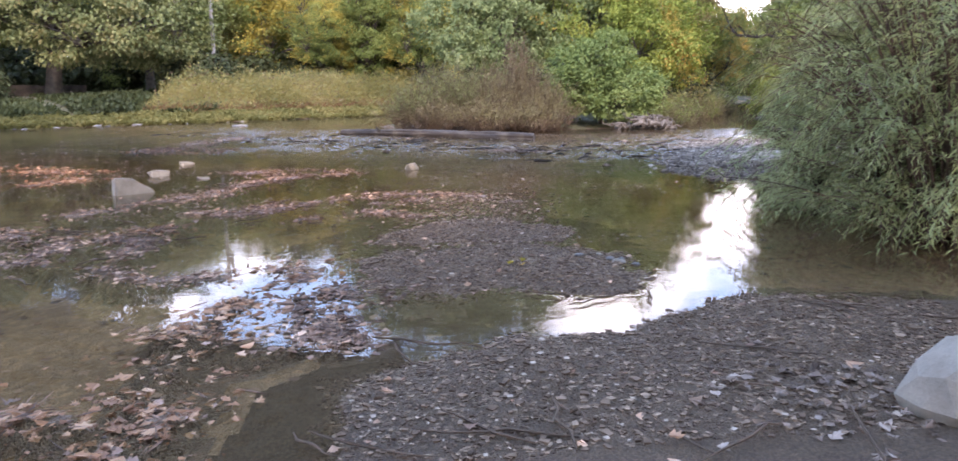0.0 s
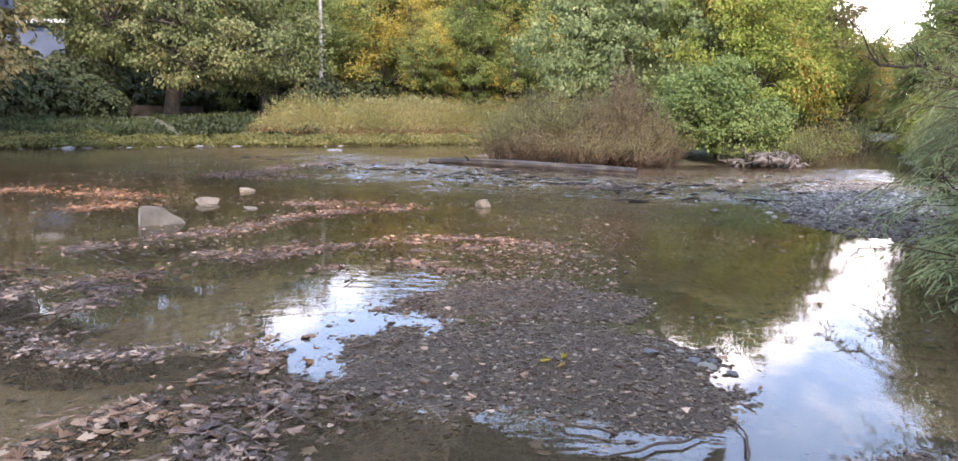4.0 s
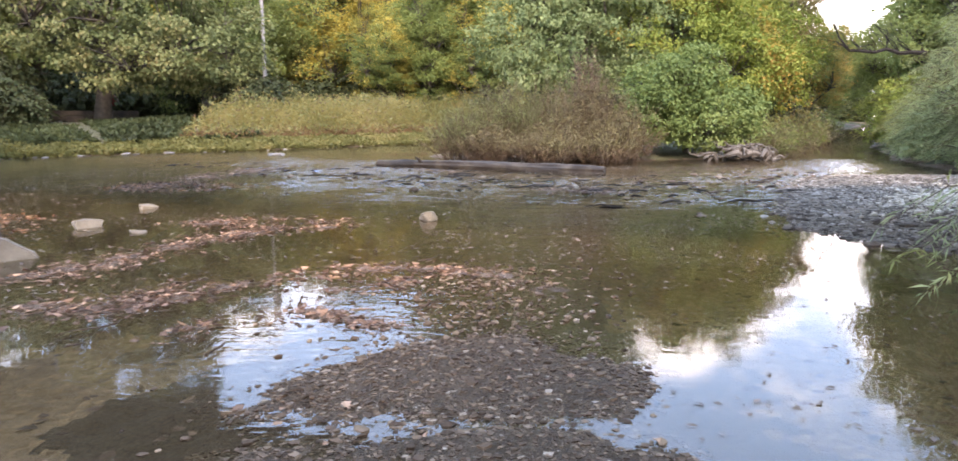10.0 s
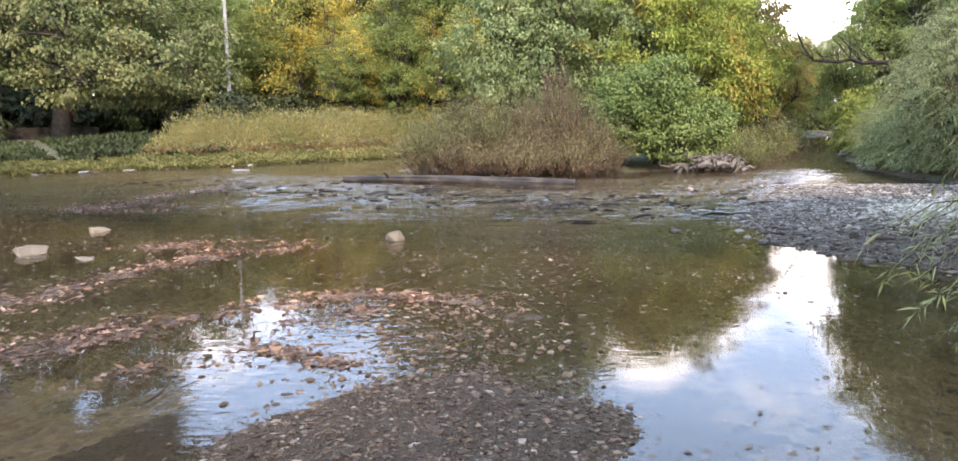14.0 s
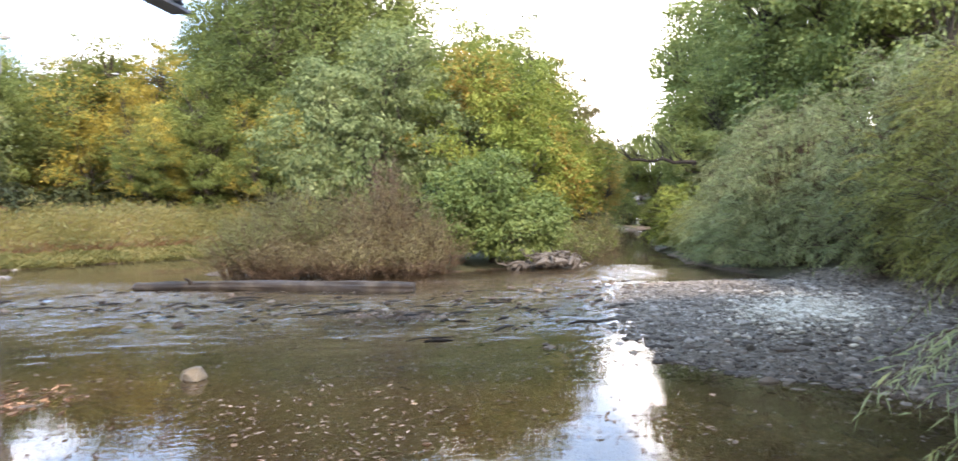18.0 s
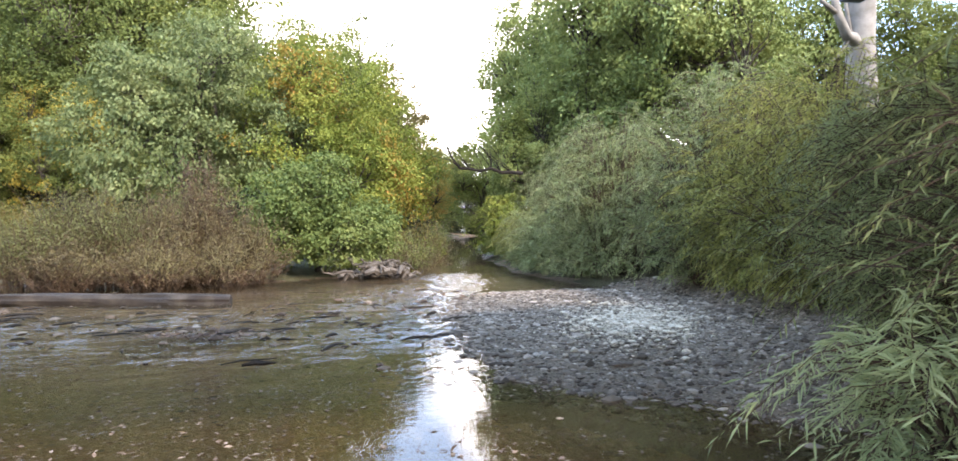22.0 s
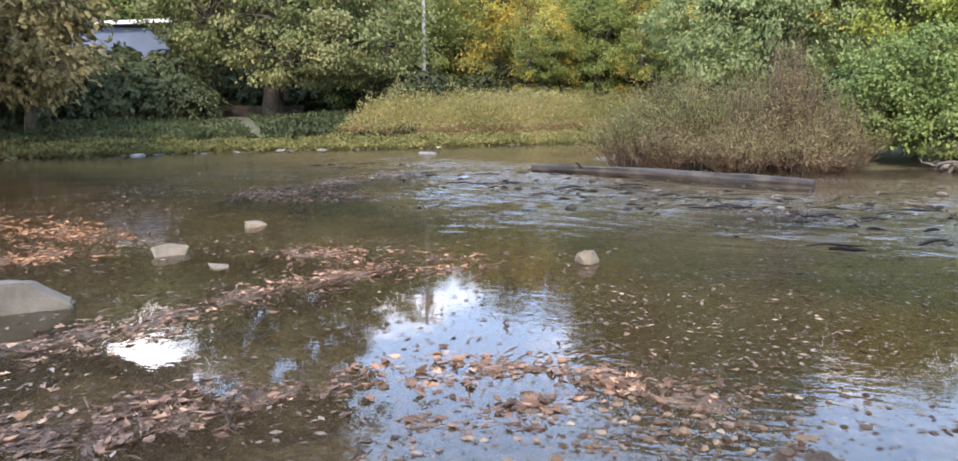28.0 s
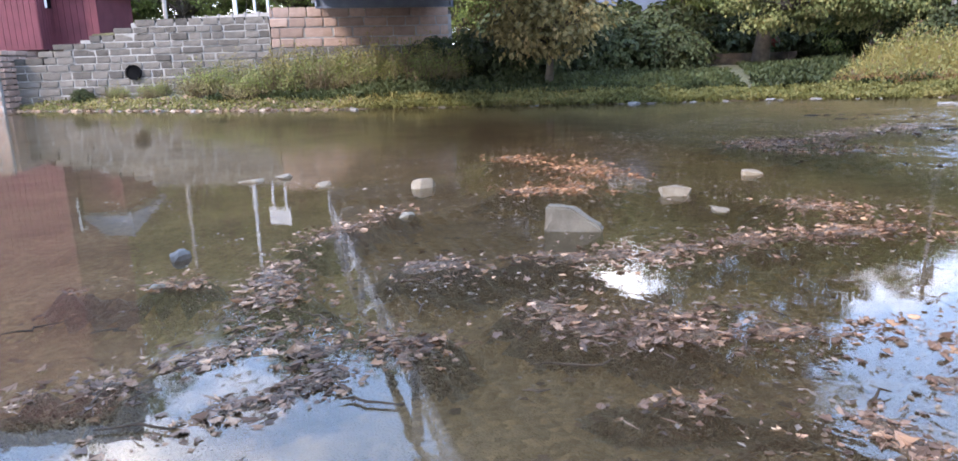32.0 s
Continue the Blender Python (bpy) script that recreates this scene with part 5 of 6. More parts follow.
def masonry(parent, p0, p1, z0, z1, course, long, look_of, depth=0.35, top=None):
    """Courses of stones on the line p0 to p1, seen from its right-hand side. top: the wall's height along the line."""
    p0, p1 = np.array(p0, float), np.array(p1, float)
    far = np.linalg.norm(p1 - p0)
    d = (p1 - p0) / far
    face = np.array([d[1], -d[0]])
    ang = math.atan2(d[1], d[0])
    z, row = z0, 0
    while z < z1 - 0.1:
        h = course * rs.uniform(0.85, 1.15)
        s = -rs.uniform(0, long * 0.5)
        while s < far - 0.05:
            w = long * rs.uniform(0.55, 1.25)
            a, b = max(s, 0), min(s + w, far)
            s += w
            if b - a < 0.12 or (top and z + h * 0.6 > top((a + b) / 2)):
                continue
            c = p0 + d * (a + b) / 2 + face * rs.uniform(-0.03, 0.04)
            o = under("stone", STONES[look_of(z, (a + b) / 2)][rs.integers(6)], parent)
            o.location = (c[0], c[1], z + h / 2)
            o.rotation_euler = (rs.normal() * 0.008, rs.normal() * 0.008, ang + rs.normal() * 0.008)
            o.scale = (b - a - 0.06, depth, h - 0.06)
        z += h
        row += 1


def prism(corners, z0, z1):
    n = len(corners)
    v = [(*c, z0) for c in corners] + [(*c, z1) for c in corners]
    f = [tuple(range(n))[::-1], tuple(range(n, 2 * n))] + [(i, (i + 1) % n, (i + 1) % n + n, i + n) for i in range(n)]
    return Shape().add(v, f)


def p2(s, n):
    return br(s, n, 0)[:2]


abut = thing("bridge_abutment", "stone bridge abutment, tan sandstone above older grey blocks", "abutment")
under("core", prism([p2(38.365, 2.9), p2(38.365, 11.735), p2(46, 11.735), p2(46, 2.9)][::-1], -0.4, 3.98).mesh("core", M["mortar"]), abut)
masonry(abut, p2(38.5, 2.8), p2(38.5, 11.6), -0.3, 4.02, 0.46, 1.15, lambda z, s: "tan_stone" if z > 2.2 else "wall_stone")
masonry(abut, p2(38.5, 11.6), p2(45, 11.6), -0.3, 4.02, 0.46, 1.15, lambda z, s: "wall_stone")
A0, A1 = np.array(p2(38.7, 2.8)), np.array([-41.2, 9.0])
wall_len = float(np.linalg.norm(A1 - A0))


def wing_top(s):
    return 3.95 if s < 0.50 * wall_len else 3.95 - 0.36 * (1 + int((s / wall_len - 0.52) / 0.085))


wing = thing("wing_wall", "stepped retaining wall of grey stone blocks with pale mortar", "wall")
back = np.array([-(A1 - A0)[1], (A1 - A0)[0]]) / wall_len * -1.0
for i in range(16):
    a, b = A0 + (A1 - A0) * i / 16, A0 + (A1 - A0) * (i + 1) / 16
    under("core", prism([a - back * 0.135, b - back * 0.135, b + back, a + back], -0.4, wing_top((i + 0.99) / 16 * wall_len) - 0.08).mesh("core", M["mortar"]), wing)
masonry(wing, A1, A0, -0.3, 4.1, 0.34, 0.85, lambda z, s: "wall_stone", top=lambda s: wing_top(wall_len - s) + 0.15)
# earth behind the walls
fill = prism([A0 + back, p2(46, 2.9), p2(60, 3), p2(60, 14), (-70, 40), (-75, 10), A1 + back * 6, A0 + (A1 - A0) * 0.5 + back], 0.2, 3.6)
tagged(new("road_bank", fill.mesh("road_bank", M["soil"])), "grassy raised ground behind the stone walls", "ground", kind="structure")

pipe_at = A0 + (A1 - A0) * 0.511 - back * 0.22
pipe = thing("drain_pipe", "round drain pipe in the stone wall, closed by a black disc", "pipe", (pipe_at[0], pipe_at[1], 1.6), math.atan2(-back[1], -back[0]))
ring = Shape()
for r0, x in ((0.36, 0.10), (0.36, -0.5), (0.31, -0.5), (0.31, 0.10)):
    ring.v += [(x, r0 * math.cos(2 * math.pi * j / 20), r0 * math.sin(2 * math.pi * j / 20)) for j in range(20)]
for a in range(4):
    b = (a + 1) % 4
    ring.f += [(a * 20 + j, a * 20 + (j + 1) % 20, b * 20 + (j + 1) % 20, b * 20 + j) for j in range(20)]
under("rim", ring.mesh("rim", M["black"]), pipe)
# a black disc near the mouth stands for the pipe's unlit depth
disc = Shape().add([(0.03, 0.315 * math.cos(2 * math.pi * j / 20), 0.315 * math.sin(2 * math.pi * j / 20)) for j in range(20)], [tuple(range(20))])
under("inside", disc.mesh("inside", M["black"]), pipe)

# ---- the red mill and what stands by the road ----
U = (A1 - A0) / wall_len
W = np.array([-U[1], U[0]]) * -1.0      # away from the river


def boards(parent, p, q, z0, z1, mat, step=0.28, out=0.03):
    """Upright boards on the wall from p to q."""
    p, q = np.array(p), np.array(q)
    far = np.linalg.norm(q - p)
    n = max(2, int(far / step))
    for i in range(n):
        a, b = p + (q - p) * i / n, p + (q - p) * (i + 0.93) / n
        side = np.array([(q - p)[1], -(q - p)[0]]) / far
        under("board", prism([a, b, b + side * out, a + side * out][::-1], z0, z1).mesh("board", M[mat]), parent)


mill = thing("red_mill", "tall dark red board mill with a slate-blue roofed annex", "building")
c0 = np.array(polar(-79.0, 43.0))
tower = [c0, c0 - W * -7, c0 - W * -7 + U * 9, c0 + U * 9]
under("tower_wall", prism(tower, 2.9, 17.5).mesh("tower_wall", M["red"]), mill)
boards(mill, c0 + U * 9, c0, 2.85, 17.5, "red")
boards(mill, c0, c0 + W * 3.0, 2.85, 17.5, "red")
under("tower_roof", Shape().add([(*(c0 - U * 0.4 - W * 0.4), 17.4), (*(c0 + U * 9.4 - W * 0.4), 17.4), (*(c0 + U * 9.4 + W * 7.4), 17.4), (*(c0 - U * 0.4 + W * 7.4), 17.4), (*(c0 - U * 0.4 + W * 3.5), 20.5), (*(c0 + U * 9.4 + W * 3.5), 20.5)],
                                [(0, 1, 2, 3), (0, 4, 5, 1), (2, 5, 4, 3), (0, 3, 4), (1, 5, 2)]).mesh("tower_roof", M["roof"]), mill)
win = under("window", prism([c0 + W * 0.9 - U * 0.06, c0 + W * 1.5 - U * 0.06, c0 + W * 1.5 + U * 0.02, c0 + W * 0.9 + U * 0.02], 4.9, 6.6).mesh("window", M["black"]), mill)
under("window_frame", Shape().bar((*(c0 + W * 0.85 - U * 0.08), 4.9), (*(c0 + W * 0.85 - U * 0.08), 6.6), 0.1, 0.1).bar((*(c0 + W * 0.85 - U * 0.08), 6.6), (*(c0 + W * 1.55 - U * 0.08), 6.6), 0.1, 0.1).mesh("window_frame", M["white"]), win)
c1 = np.array(polar(-78.9, 44.8))
annex = [c1, c1 + W * 5, c1 + W * 5 - U * 2.9, c1 - U * 2.9]
under("annex_wall", prism(annex, 3.1, 5.9).mesh("annex_wall", M["red"]), mill)
boards(mill, c1, c1 - U * 2.9, 3.1, 5.9, "red", 0.3)
e = 0.45
hip = [c1 + U * 0.0 - W * e, c1 - U * (2.9 + e) - W * e, c1 - U * (2.9 + e) + W * (5 + e), c1 + W * (5 + e)]
under("annex_roof", Shape().add([(*h, 5.85) for h in hip] + [(*h, 5.97) for h in hip] + [(*(c1 + W * 2.5), 7.7), (*(c1 - U * 2.2 + W * 2.5), 7.7)],
                                [(0, 1, 2, 3), (0, 4, 5, 1), (1, 5, 6, 2), (2, 6, 7, 3), (3, 7, 4, 0), (4, 8, 9, 5), (5, 9, 6), (6, 9, 8, 7), (7, 8, 4)]).mesh("annex_roof", M["roof"]), mill)
for k in range(3):
    q = c1 - U * (0.3 + 1.1 * k) + W * 0.2
    under("footing_post", Shape().bar((*q, 2.2), (*q, 3.1), 0.25, 0.25).mesh("footing_post", M["white"]), mill)
base = thing("mill_foundation", "layered tan stone foundation under the mill at the water's edge", "wall")
f0 = c0 - W * 3.2 + U * 0.6
under("core", prism([f0 - W * 0.165, f0 + W * 5, f0 + W * 5 + U * 9, f0 + U * 9 - W * 0.165], -0.4, 2.75).mesh("core", M["mortar"]), base)
masonry(base, f0 + U * 9, f0, -0.3, 2.8, 0.26, 1.1, lambda z, s: "tan_stone", depth=0.4)
masonry(base, f0, f0 + W * 4, -0.3, 2.8, 0.26, 1.1, lambda z, s: "tan_stone", depth=0.4)

shed = thing("shed", "blue-grey metal shed with a white roof among the trees", "shed", (*polar(-37.6, 47), 1.75), radians(36))
under("body", Shape().box((-2.4, -2, 0), (2.4, 2, 4.0)).mesh("body", M["shed"]), shed)
under("roof", Shape().add([(-2.7, -2.4, 3.9), (2.7, -2.4, 4.35), (2.7, 2.4, 4.35), (-2.7, 2.4, 3.9), (-2.7, -2.4, 4.1), (2.7, -2.4, 4.55), (2.7, 2.4, 4.55), (-2.7, 2.4, 4.1)],
                          [(0, 1, 2, 3)[::-1], (4, 5, 6, 7), (0, 1, 5, 4), (1, 2, 6, 5), (2, 3, 7, 6), (3, 0, 4, 7)]).mesh("roof", M["white"]), shed)

def utility_pole(name, label, at, height, arms, r=0.14, mat="pole"):
    ob = thing(name, label, "pole", at)
    under("mast", Shape().tube([(0, 0, -0.5), (0, 0, height)], [r, r * 0.75], 8).mesh("mast", M[mat]), ob)
    for z, half in arms:
        under("crossarm", Shape().box((-half, -0.06, z - 0.06), (half, 0.06, z + 0.06)).mesh("crossarm", M[mat]), ob)
        for x in (-half * 0.85, half * 0.85):
            under("insulator", Shape().tube([(x, 0, z), (x, 0, z + 0.18)], [0.05, 0.035], 6).mesh("insulator", M["white"]), ob)
    return ob

up = utility_pole("utility_pole", "pale weathered utility pole with a crossarm above the trees", on_ground(*polar(-16.4, 36)), 8.6, [(8.4, 0.75)], 0.105)
under("transformer", Shape().tube([(0.2, 0, 6.9), (0.2, 0, 7.5)], [0.15, 0.15], 10).mesh("transformer", M["pole"]), up)
utility_pole("lamp_pole", "slim pale pole standing behind the stone wall", (*polar(-71.2, 45), 3.4), 6.5, [], 0.13)
utility_pole("lamp_pole", "slim white pole standing by the bridge end", (*polar(-66.5, 44), 3.4), 7.3, [], 0.13, "rail")
sign = thing("road_sign", "white road sign on two posts, seen from behind", "sign", (*polar(-64.7, 43), 3.5), radians(25))
for x in (-0.45, 0.45):
    under("post", Shape().box((x - 0.05, -0.05, 0), (x + 0.05, 0.05, 3.2)).mesh("post", M["rail"]), sign)
under("board", Shape().box((-0.75, -0.09, 2.9), (0.75, -0.05, 3.8)).mesh("board", M["rail"]), sign)
guard = thing("guard_rail", "pale wooden guard rail along the road by the bridge", "railing")
for k in range(7):
    q = np.array(p2(38.9, 3.0)) + np.array([-0.75, -0.35]) * k * 1.0
    under("post", Shape().bar((*q, 3.4), (*q, 4.3), 0.14, 0.14).mesh("post", M["pole"]), guard)
q0, q1 = np.array(p2(38.9, 3.0)), np.array(p2(38.9, 3.0)) + np.array([-0.75, -0.35]) * 6
for z in (3.8, 4.15):
    under("rail", Shape().bar((*q0, z), (*q1, z), 0.06, 0.16).mesh("rail", M["pole"]), guard)

# a red car behind the sycamore, above a low timber wall
car = thing("parked_car", "red parked car half hidden behind the sycamore leaves", "car", (*polar(-29.3, 47), 1.55), radians(20))
cb = bmesh.new()
bmesh.ops.create_cube(cb, size=1.0)
for v in cb.verts:
    v.co = Vector((v.co.x * 4.3, v.co.y * 1.75, 0.62 + v.co.z * 0.62))
bmesh.ops.bevel(cb, geom=cb.edges[:], offset=0.12, segments=2, affect="EDGES")
under("body", bm_mesh(cb, "body", M["car_red"], True), car)
under("cabin", Shape().add([(-1.3, -0.8, 0.9), (1.2, -0.8, 0.9), (1.2, 0.8, 0.9), (-1.3, 0.8, 0.9), (-0.8, -0.65, 1.45), (0.6, -0.65, 1.45), (0.6, 0.65, 1.45), (-0.8, 0.65, 1.45)],
                           [(4, 5, 6, 7), (0, 1, 5, 4), (1, 2, 6, 5), (2, 3, 7, 6), (3, 0, 4, 7)]).mesh("cabin", M["black"]), car)
for x in (-1.35, 1.35):
    for y in (-0.85, 0.85):
        under("wheel", Shape().tube([(x, y - 0.1, 0.31), (x, y + 0.1, 0.31)], [0.31, 0.31], 14).mesh("wheel", M["black"]), car)
tw = thing("timber_wall", "low brown timber retaining wall on the bank", "wall", (*polar(-30, 41), 0.55), radians(24))
for k in range(4):
    under("plank", Shape().box((-3.2, -0.1, 0.26 * k), (3.2, 0.1, 0.26 * k + 0.24)).mesh("plank", M["log"]), tw)

# ---- bank shrubs and weeds ----
rb = np.random.default_rng(60)
shrub_a = willow("bank_shrub", "leafy green shrub on the bank, darkened as if shaded", (0, 0, -60), 1.6, 1.4, 2.2, 130, 12, 61, leaf=0.17, mat="undergrowth", width=0.3)
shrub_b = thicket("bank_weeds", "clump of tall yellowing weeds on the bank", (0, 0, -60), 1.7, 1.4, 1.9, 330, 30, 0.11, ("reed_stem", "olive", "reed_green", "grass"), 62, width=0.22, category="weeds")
# its dark leaf colour includes the shade under the trees
shrub_c = willow("undergrowth_shrub", "shrub at the wood's edge, coloured dark for the trees' shade", (0, 0, -60), 2.4, 2.0, 2.6, 130, 12, 63, leaf=0.24, mat="undergrowth", width=0.3)
spots = [(shrub_a, -39.5, 33.5, 1.0), (shrub_a, -36.8, 34.5, 1.15), (shrub_a, -34.3, 33.8, 0.9), (shrub_a, -35.0, 39, 1.5), (shrub_a, -45.5, 32.5, 0.9), (shrub_a, -48.8, 33.5, 1.0), 
         (shrub_a, -17.2, 36, 1.2)]
spots += [(shrub_b, -51.5 - 1.75 * k, 32.4 + rb.uniform(-0.5, 0.6), rb.uniform(0.62, 0.95)) for k in range(9)]
spots += [(shrub_b, -52.5 - 2.1 * k, 34.2 + rb.uniform(-0.4, 0.4), rb.uniform(0.55, 0.85)) for k in range(7)]
spots += [(shrub_b, -68.6, 35.5, 0.8), (shrub_b, -75.2, 38.6, 0.34), (shrub_b, -72.6, 37.6, 0.42), (shrub_a, -77.2, 39.6, 0.32), (shrub_a, -52.3, 36, 0.9)]
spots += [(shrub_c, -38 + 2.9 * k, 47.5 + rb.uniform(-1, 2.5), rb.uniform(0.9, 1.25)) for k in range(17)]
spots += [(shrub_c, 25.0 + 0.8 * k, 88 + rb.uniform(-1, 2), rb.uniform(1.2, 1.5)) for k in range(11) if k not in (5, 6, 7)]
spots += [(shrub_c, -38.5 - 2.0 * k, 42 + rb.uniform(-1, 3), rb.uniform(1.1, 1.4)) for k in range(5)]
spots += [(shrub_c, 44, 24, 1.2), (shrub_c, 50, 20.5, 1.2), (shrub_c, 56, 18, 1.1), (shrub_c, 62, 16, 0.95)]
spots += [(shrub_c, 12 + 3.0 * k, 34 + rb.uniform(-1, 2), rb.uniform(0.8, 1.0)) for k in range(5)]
spots += [(shrub_b, 24.4, 23.9, 0.55), (shrub_b, 24.9, 26.9, 0.65), (shrub_b, 25.1, 30.2, 0.8), (shrub_b, 25.4, 34.8, 0.9), (shrub_b, 26.0, 41.0, 1.0)]
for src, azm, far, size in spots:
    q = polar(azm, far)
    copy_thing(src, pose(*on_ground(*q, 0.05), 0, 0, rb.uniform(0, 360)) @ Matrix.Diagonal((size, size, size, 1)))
for s in (shrub_a, shrub_b, shrub_c):
    for o in (*s.children_recursive, s):
        bpy.data.objects.remove(o)
willow("yellow_shrub", "yellow-green shrub hanging over the far channel", on_ground(17.5, 29.6), 1.5, 1.4, 2.7, 150, 16, 70, leaf=0.12, mat="lime", width=0.18)

for k, (x, y, r, h) in enumerate([(4.75, 5.35, 0.45, 1.3)]):
    willow("willow_sapling", "young willow with long pale green leaves hanging over the gravel", on_ground(x, y), r, r, h, 26, 26, 75 + k, leaf=0.12, lean=(-0.35, 0.2), mat="willow_pale", width=0.055)
# white dead-topped trunk over the willows
wt0 = thing("pale_tree_trunk", "bare pale grey tree trunk with a broken limb above the willows", "tree", on_ground(*polar(58.0, 19.5)))
sh = Shape()
sh.tube([(0, 0, -0.3), (0.05, 0, 2.5), (-0.05, 0.05, 5.0), (0.0, 0, 7.5), (0.1, 0, 10)], [0.42, 0.36, 0.33, 0.30, 0.24], 12)
sh.tube([(0, 0, 4.7), (-0.45, 0, 4.95), (-0.8, -0.1, 4.9), (-1.15, -0.1, 5.35), (-1.3, 0, 6.1)], [0.16, 0.14, 0.12, 0.1, 0.05], 8)
sh.tube([(-0.75, -0.1, 4.9), (-0.85, 0, 4.55), (-1.1, 0.05, 4.35)], [0.08, 0.05, 0.02], 6)
sh.tube([(-1.15, -0.1, 5.35), (-1.6, 0, 5.6), (-1.9, 0.1, 6.3)], [0.07, 0.05, 0.02], 6)
sh.tube([(-0.5, 0, 4.95), (-0.55, 0.1, 5.7), (-0.35, 0.1, 6.4)], [0.06, 0.045, 0.02], 6)
under("trunk", sh.mesh("trunk", M["bark_white"], True), wt0)

# bare limb reaching over the channel
bb = thing("fallen_limb", "bare dark limb reaching out over the far channel", "branch")
sh = Shape()
rr = np.random.default_rng(77)
root, tip = np.array([17.9, 29.0, 3.7]), np.array([15.3, 29.8, 3.85])
main = limb(sh, root, tip, 0.10, 0.05, rr, 0.03, 6, 6)
limb(sh, tip, (14.2, 30.6, 5.8), 0.05, 0.015, rr, 0.1, 4, 5)
under("limb", sh.mesh("limb", M["bark_dark"]), bb)
for k in range(22):
    p = main[1 + k % 6]
    q = p + np.array([-rr.uniform(0.3, 1.3), rr.normal() * 0.3, rr.uniform(-0.2, 1.3)])
    sh = Shape()
    limb(sh, p, q, 0.022, 0.006, rr, 0.2, 3, 4)
    under("side_branch", sh.mesh("side_branch", M["bark_dark"]), bb)

# far road bridge or low house where the river bends away
far = thing("far_building", "low pale building beyond the end of the channel", "building", (*polar(30.1, 120), 1.0), radians(-30))
under("wall", Shape().box((-2, -2, 0), (2, 2, 3.0)).mesh("wall", M["grey_stone"]), far)
under("roof", Shape().add([(-2.5, -2.6, 3.0), (2.5, -2.6, 3.0), (2.5, 2.6, 3.0), (-2.5, 2.6, 3.0), (-2.5, 0, 4.2), (2.5, 0, 4.2)], [(3, 2, 1, 0), (0, 1, 5, 4), (2, 3, 4, 5), (0, 4, 3), (1, 2, 5)]).mesh("roof", M["grey_stone"]), far)
under("window", Shape().box((-1.2, -2.05, 1.0), (0.2, -1.98, 2.2)).mesh("window", M["black"]), far)

# driftwood pile at the island's tip
rd = np.random.default_rng(80)
for k in range(46):
    a = rd.normal() * 0.7
    cx, cy = 8.6 + rd.normal() * 0.6, 22.55 + rd.normal() * 0.28
    half = rd.uniform(0.2, 0.75)
    z = 0.06 + 0.5 * rd.random() * math.exp(-((cx - 8.5) / 0.8) ** 2)
    r = rd.uniform(0.018, 0.055) if k % 6 else rd.uniform(0.07, 0.11)
    pts = [np.array([cx + math.cos(a) * half * t, cy + math.sin(a) * half * t, z + 0.12 * t * rd.normal()]) + rd.normal(size=3) * 0.035 for t in np.linspace(-1, 1, 8)]
    tagged(new("driftwood", Shape().tube([tuple(p) for p in pts], [r * q * rd.uniform(0.8, 1.2) for q in (0.5, 0.9, 1.1, 1.0, 0.95, 0.8, 0.6, 0.25)], 6).mesh("driftwood", M["drift"])), "weathered grey driftwood piled at the island's tip", "driftwood", group="driftwood pile")

# ---- stones ----
rk = np.random.default_rng(90)
for k, (x, y, sx, sy, sz) in enumerate([(-10.0, 7.0, 0.2, 0.1, 0.05), (-9.95, 7.5, 0.16, 0.09, 0.06), (-8.85, 7.55, 0.13, 0.08, 0.05), (-7.55, 8.3, 0.19, 0.12, 0.14), (-6.25, 7.05, 0.1, 0.08, 0.06), (-4.75, 11.7, 0.17, 0.1, 0.08), (-6.35, 4.65, 0.12, 0.09, 0.09), (-3.9, 9.4, 0.13, 0.08, 0.05), (-5.6, 4.2, 0.07, 0.06, 0.05), (-6.6, 26.2, 0.32, 0.2, 0.08)]):
    stone("rock", "dark wet rock in the shallow water" if k == 6 else "pale rock just above the shallow water", (x, y, 0.0), (sx, sy, sz), rk.uniform(0, 180), 100 + k, "grey_stone" if k in (6, 9) else "pale_stone", round_=k == 6)
for k, (x, y, r) in enumerate([(1.24, 2.92, 0.045), (1.30, 2.84, 0.05), (1.36, 2.95, 0.03), (1.19, 3.08, 0.03), (1.42, 2.74, 0.035), (1.12, 3.2, 0.025), (0.98, 3.0, 0.04)]):
    stone("pebble_stone", "small pale stone at the edge of the pool", (x, y, max(0.0, on_ground(x, y)[2]) + 0.004), (r * 1.3, r, r * 0.5), rk.uniform(0, 180), 140 + k, "pale_stone" if k % 2 else "grey_stone", round_=True)
lb = LEFT_BANK[3:12]
for k in range(90):
    i = rk.integers(0, len(lb) - 1)
    s = rk.random()
    x, y = lb[i][0] + (lb[i + 1][0] - lb[i][0]) * s + rk.normal() * 0.25, lb[i][1] + (lb[i + 1][1] - lb[i][1]) * s + rk.normal() * 0.25
    r = 0.05 + 0.16 * rk.random() ** 2
    ob = stone("bank_stone", "pale stone at the water's edge of the bank", (x, y, 0.0), (r * 1.3, r * 0.8, r * 0.42), rk.uniform(0, 180), 200 + k % 9, "pale_stone" if k % 7 == 0 else "grey_stone")
    tagged(ob, group="bank stones")


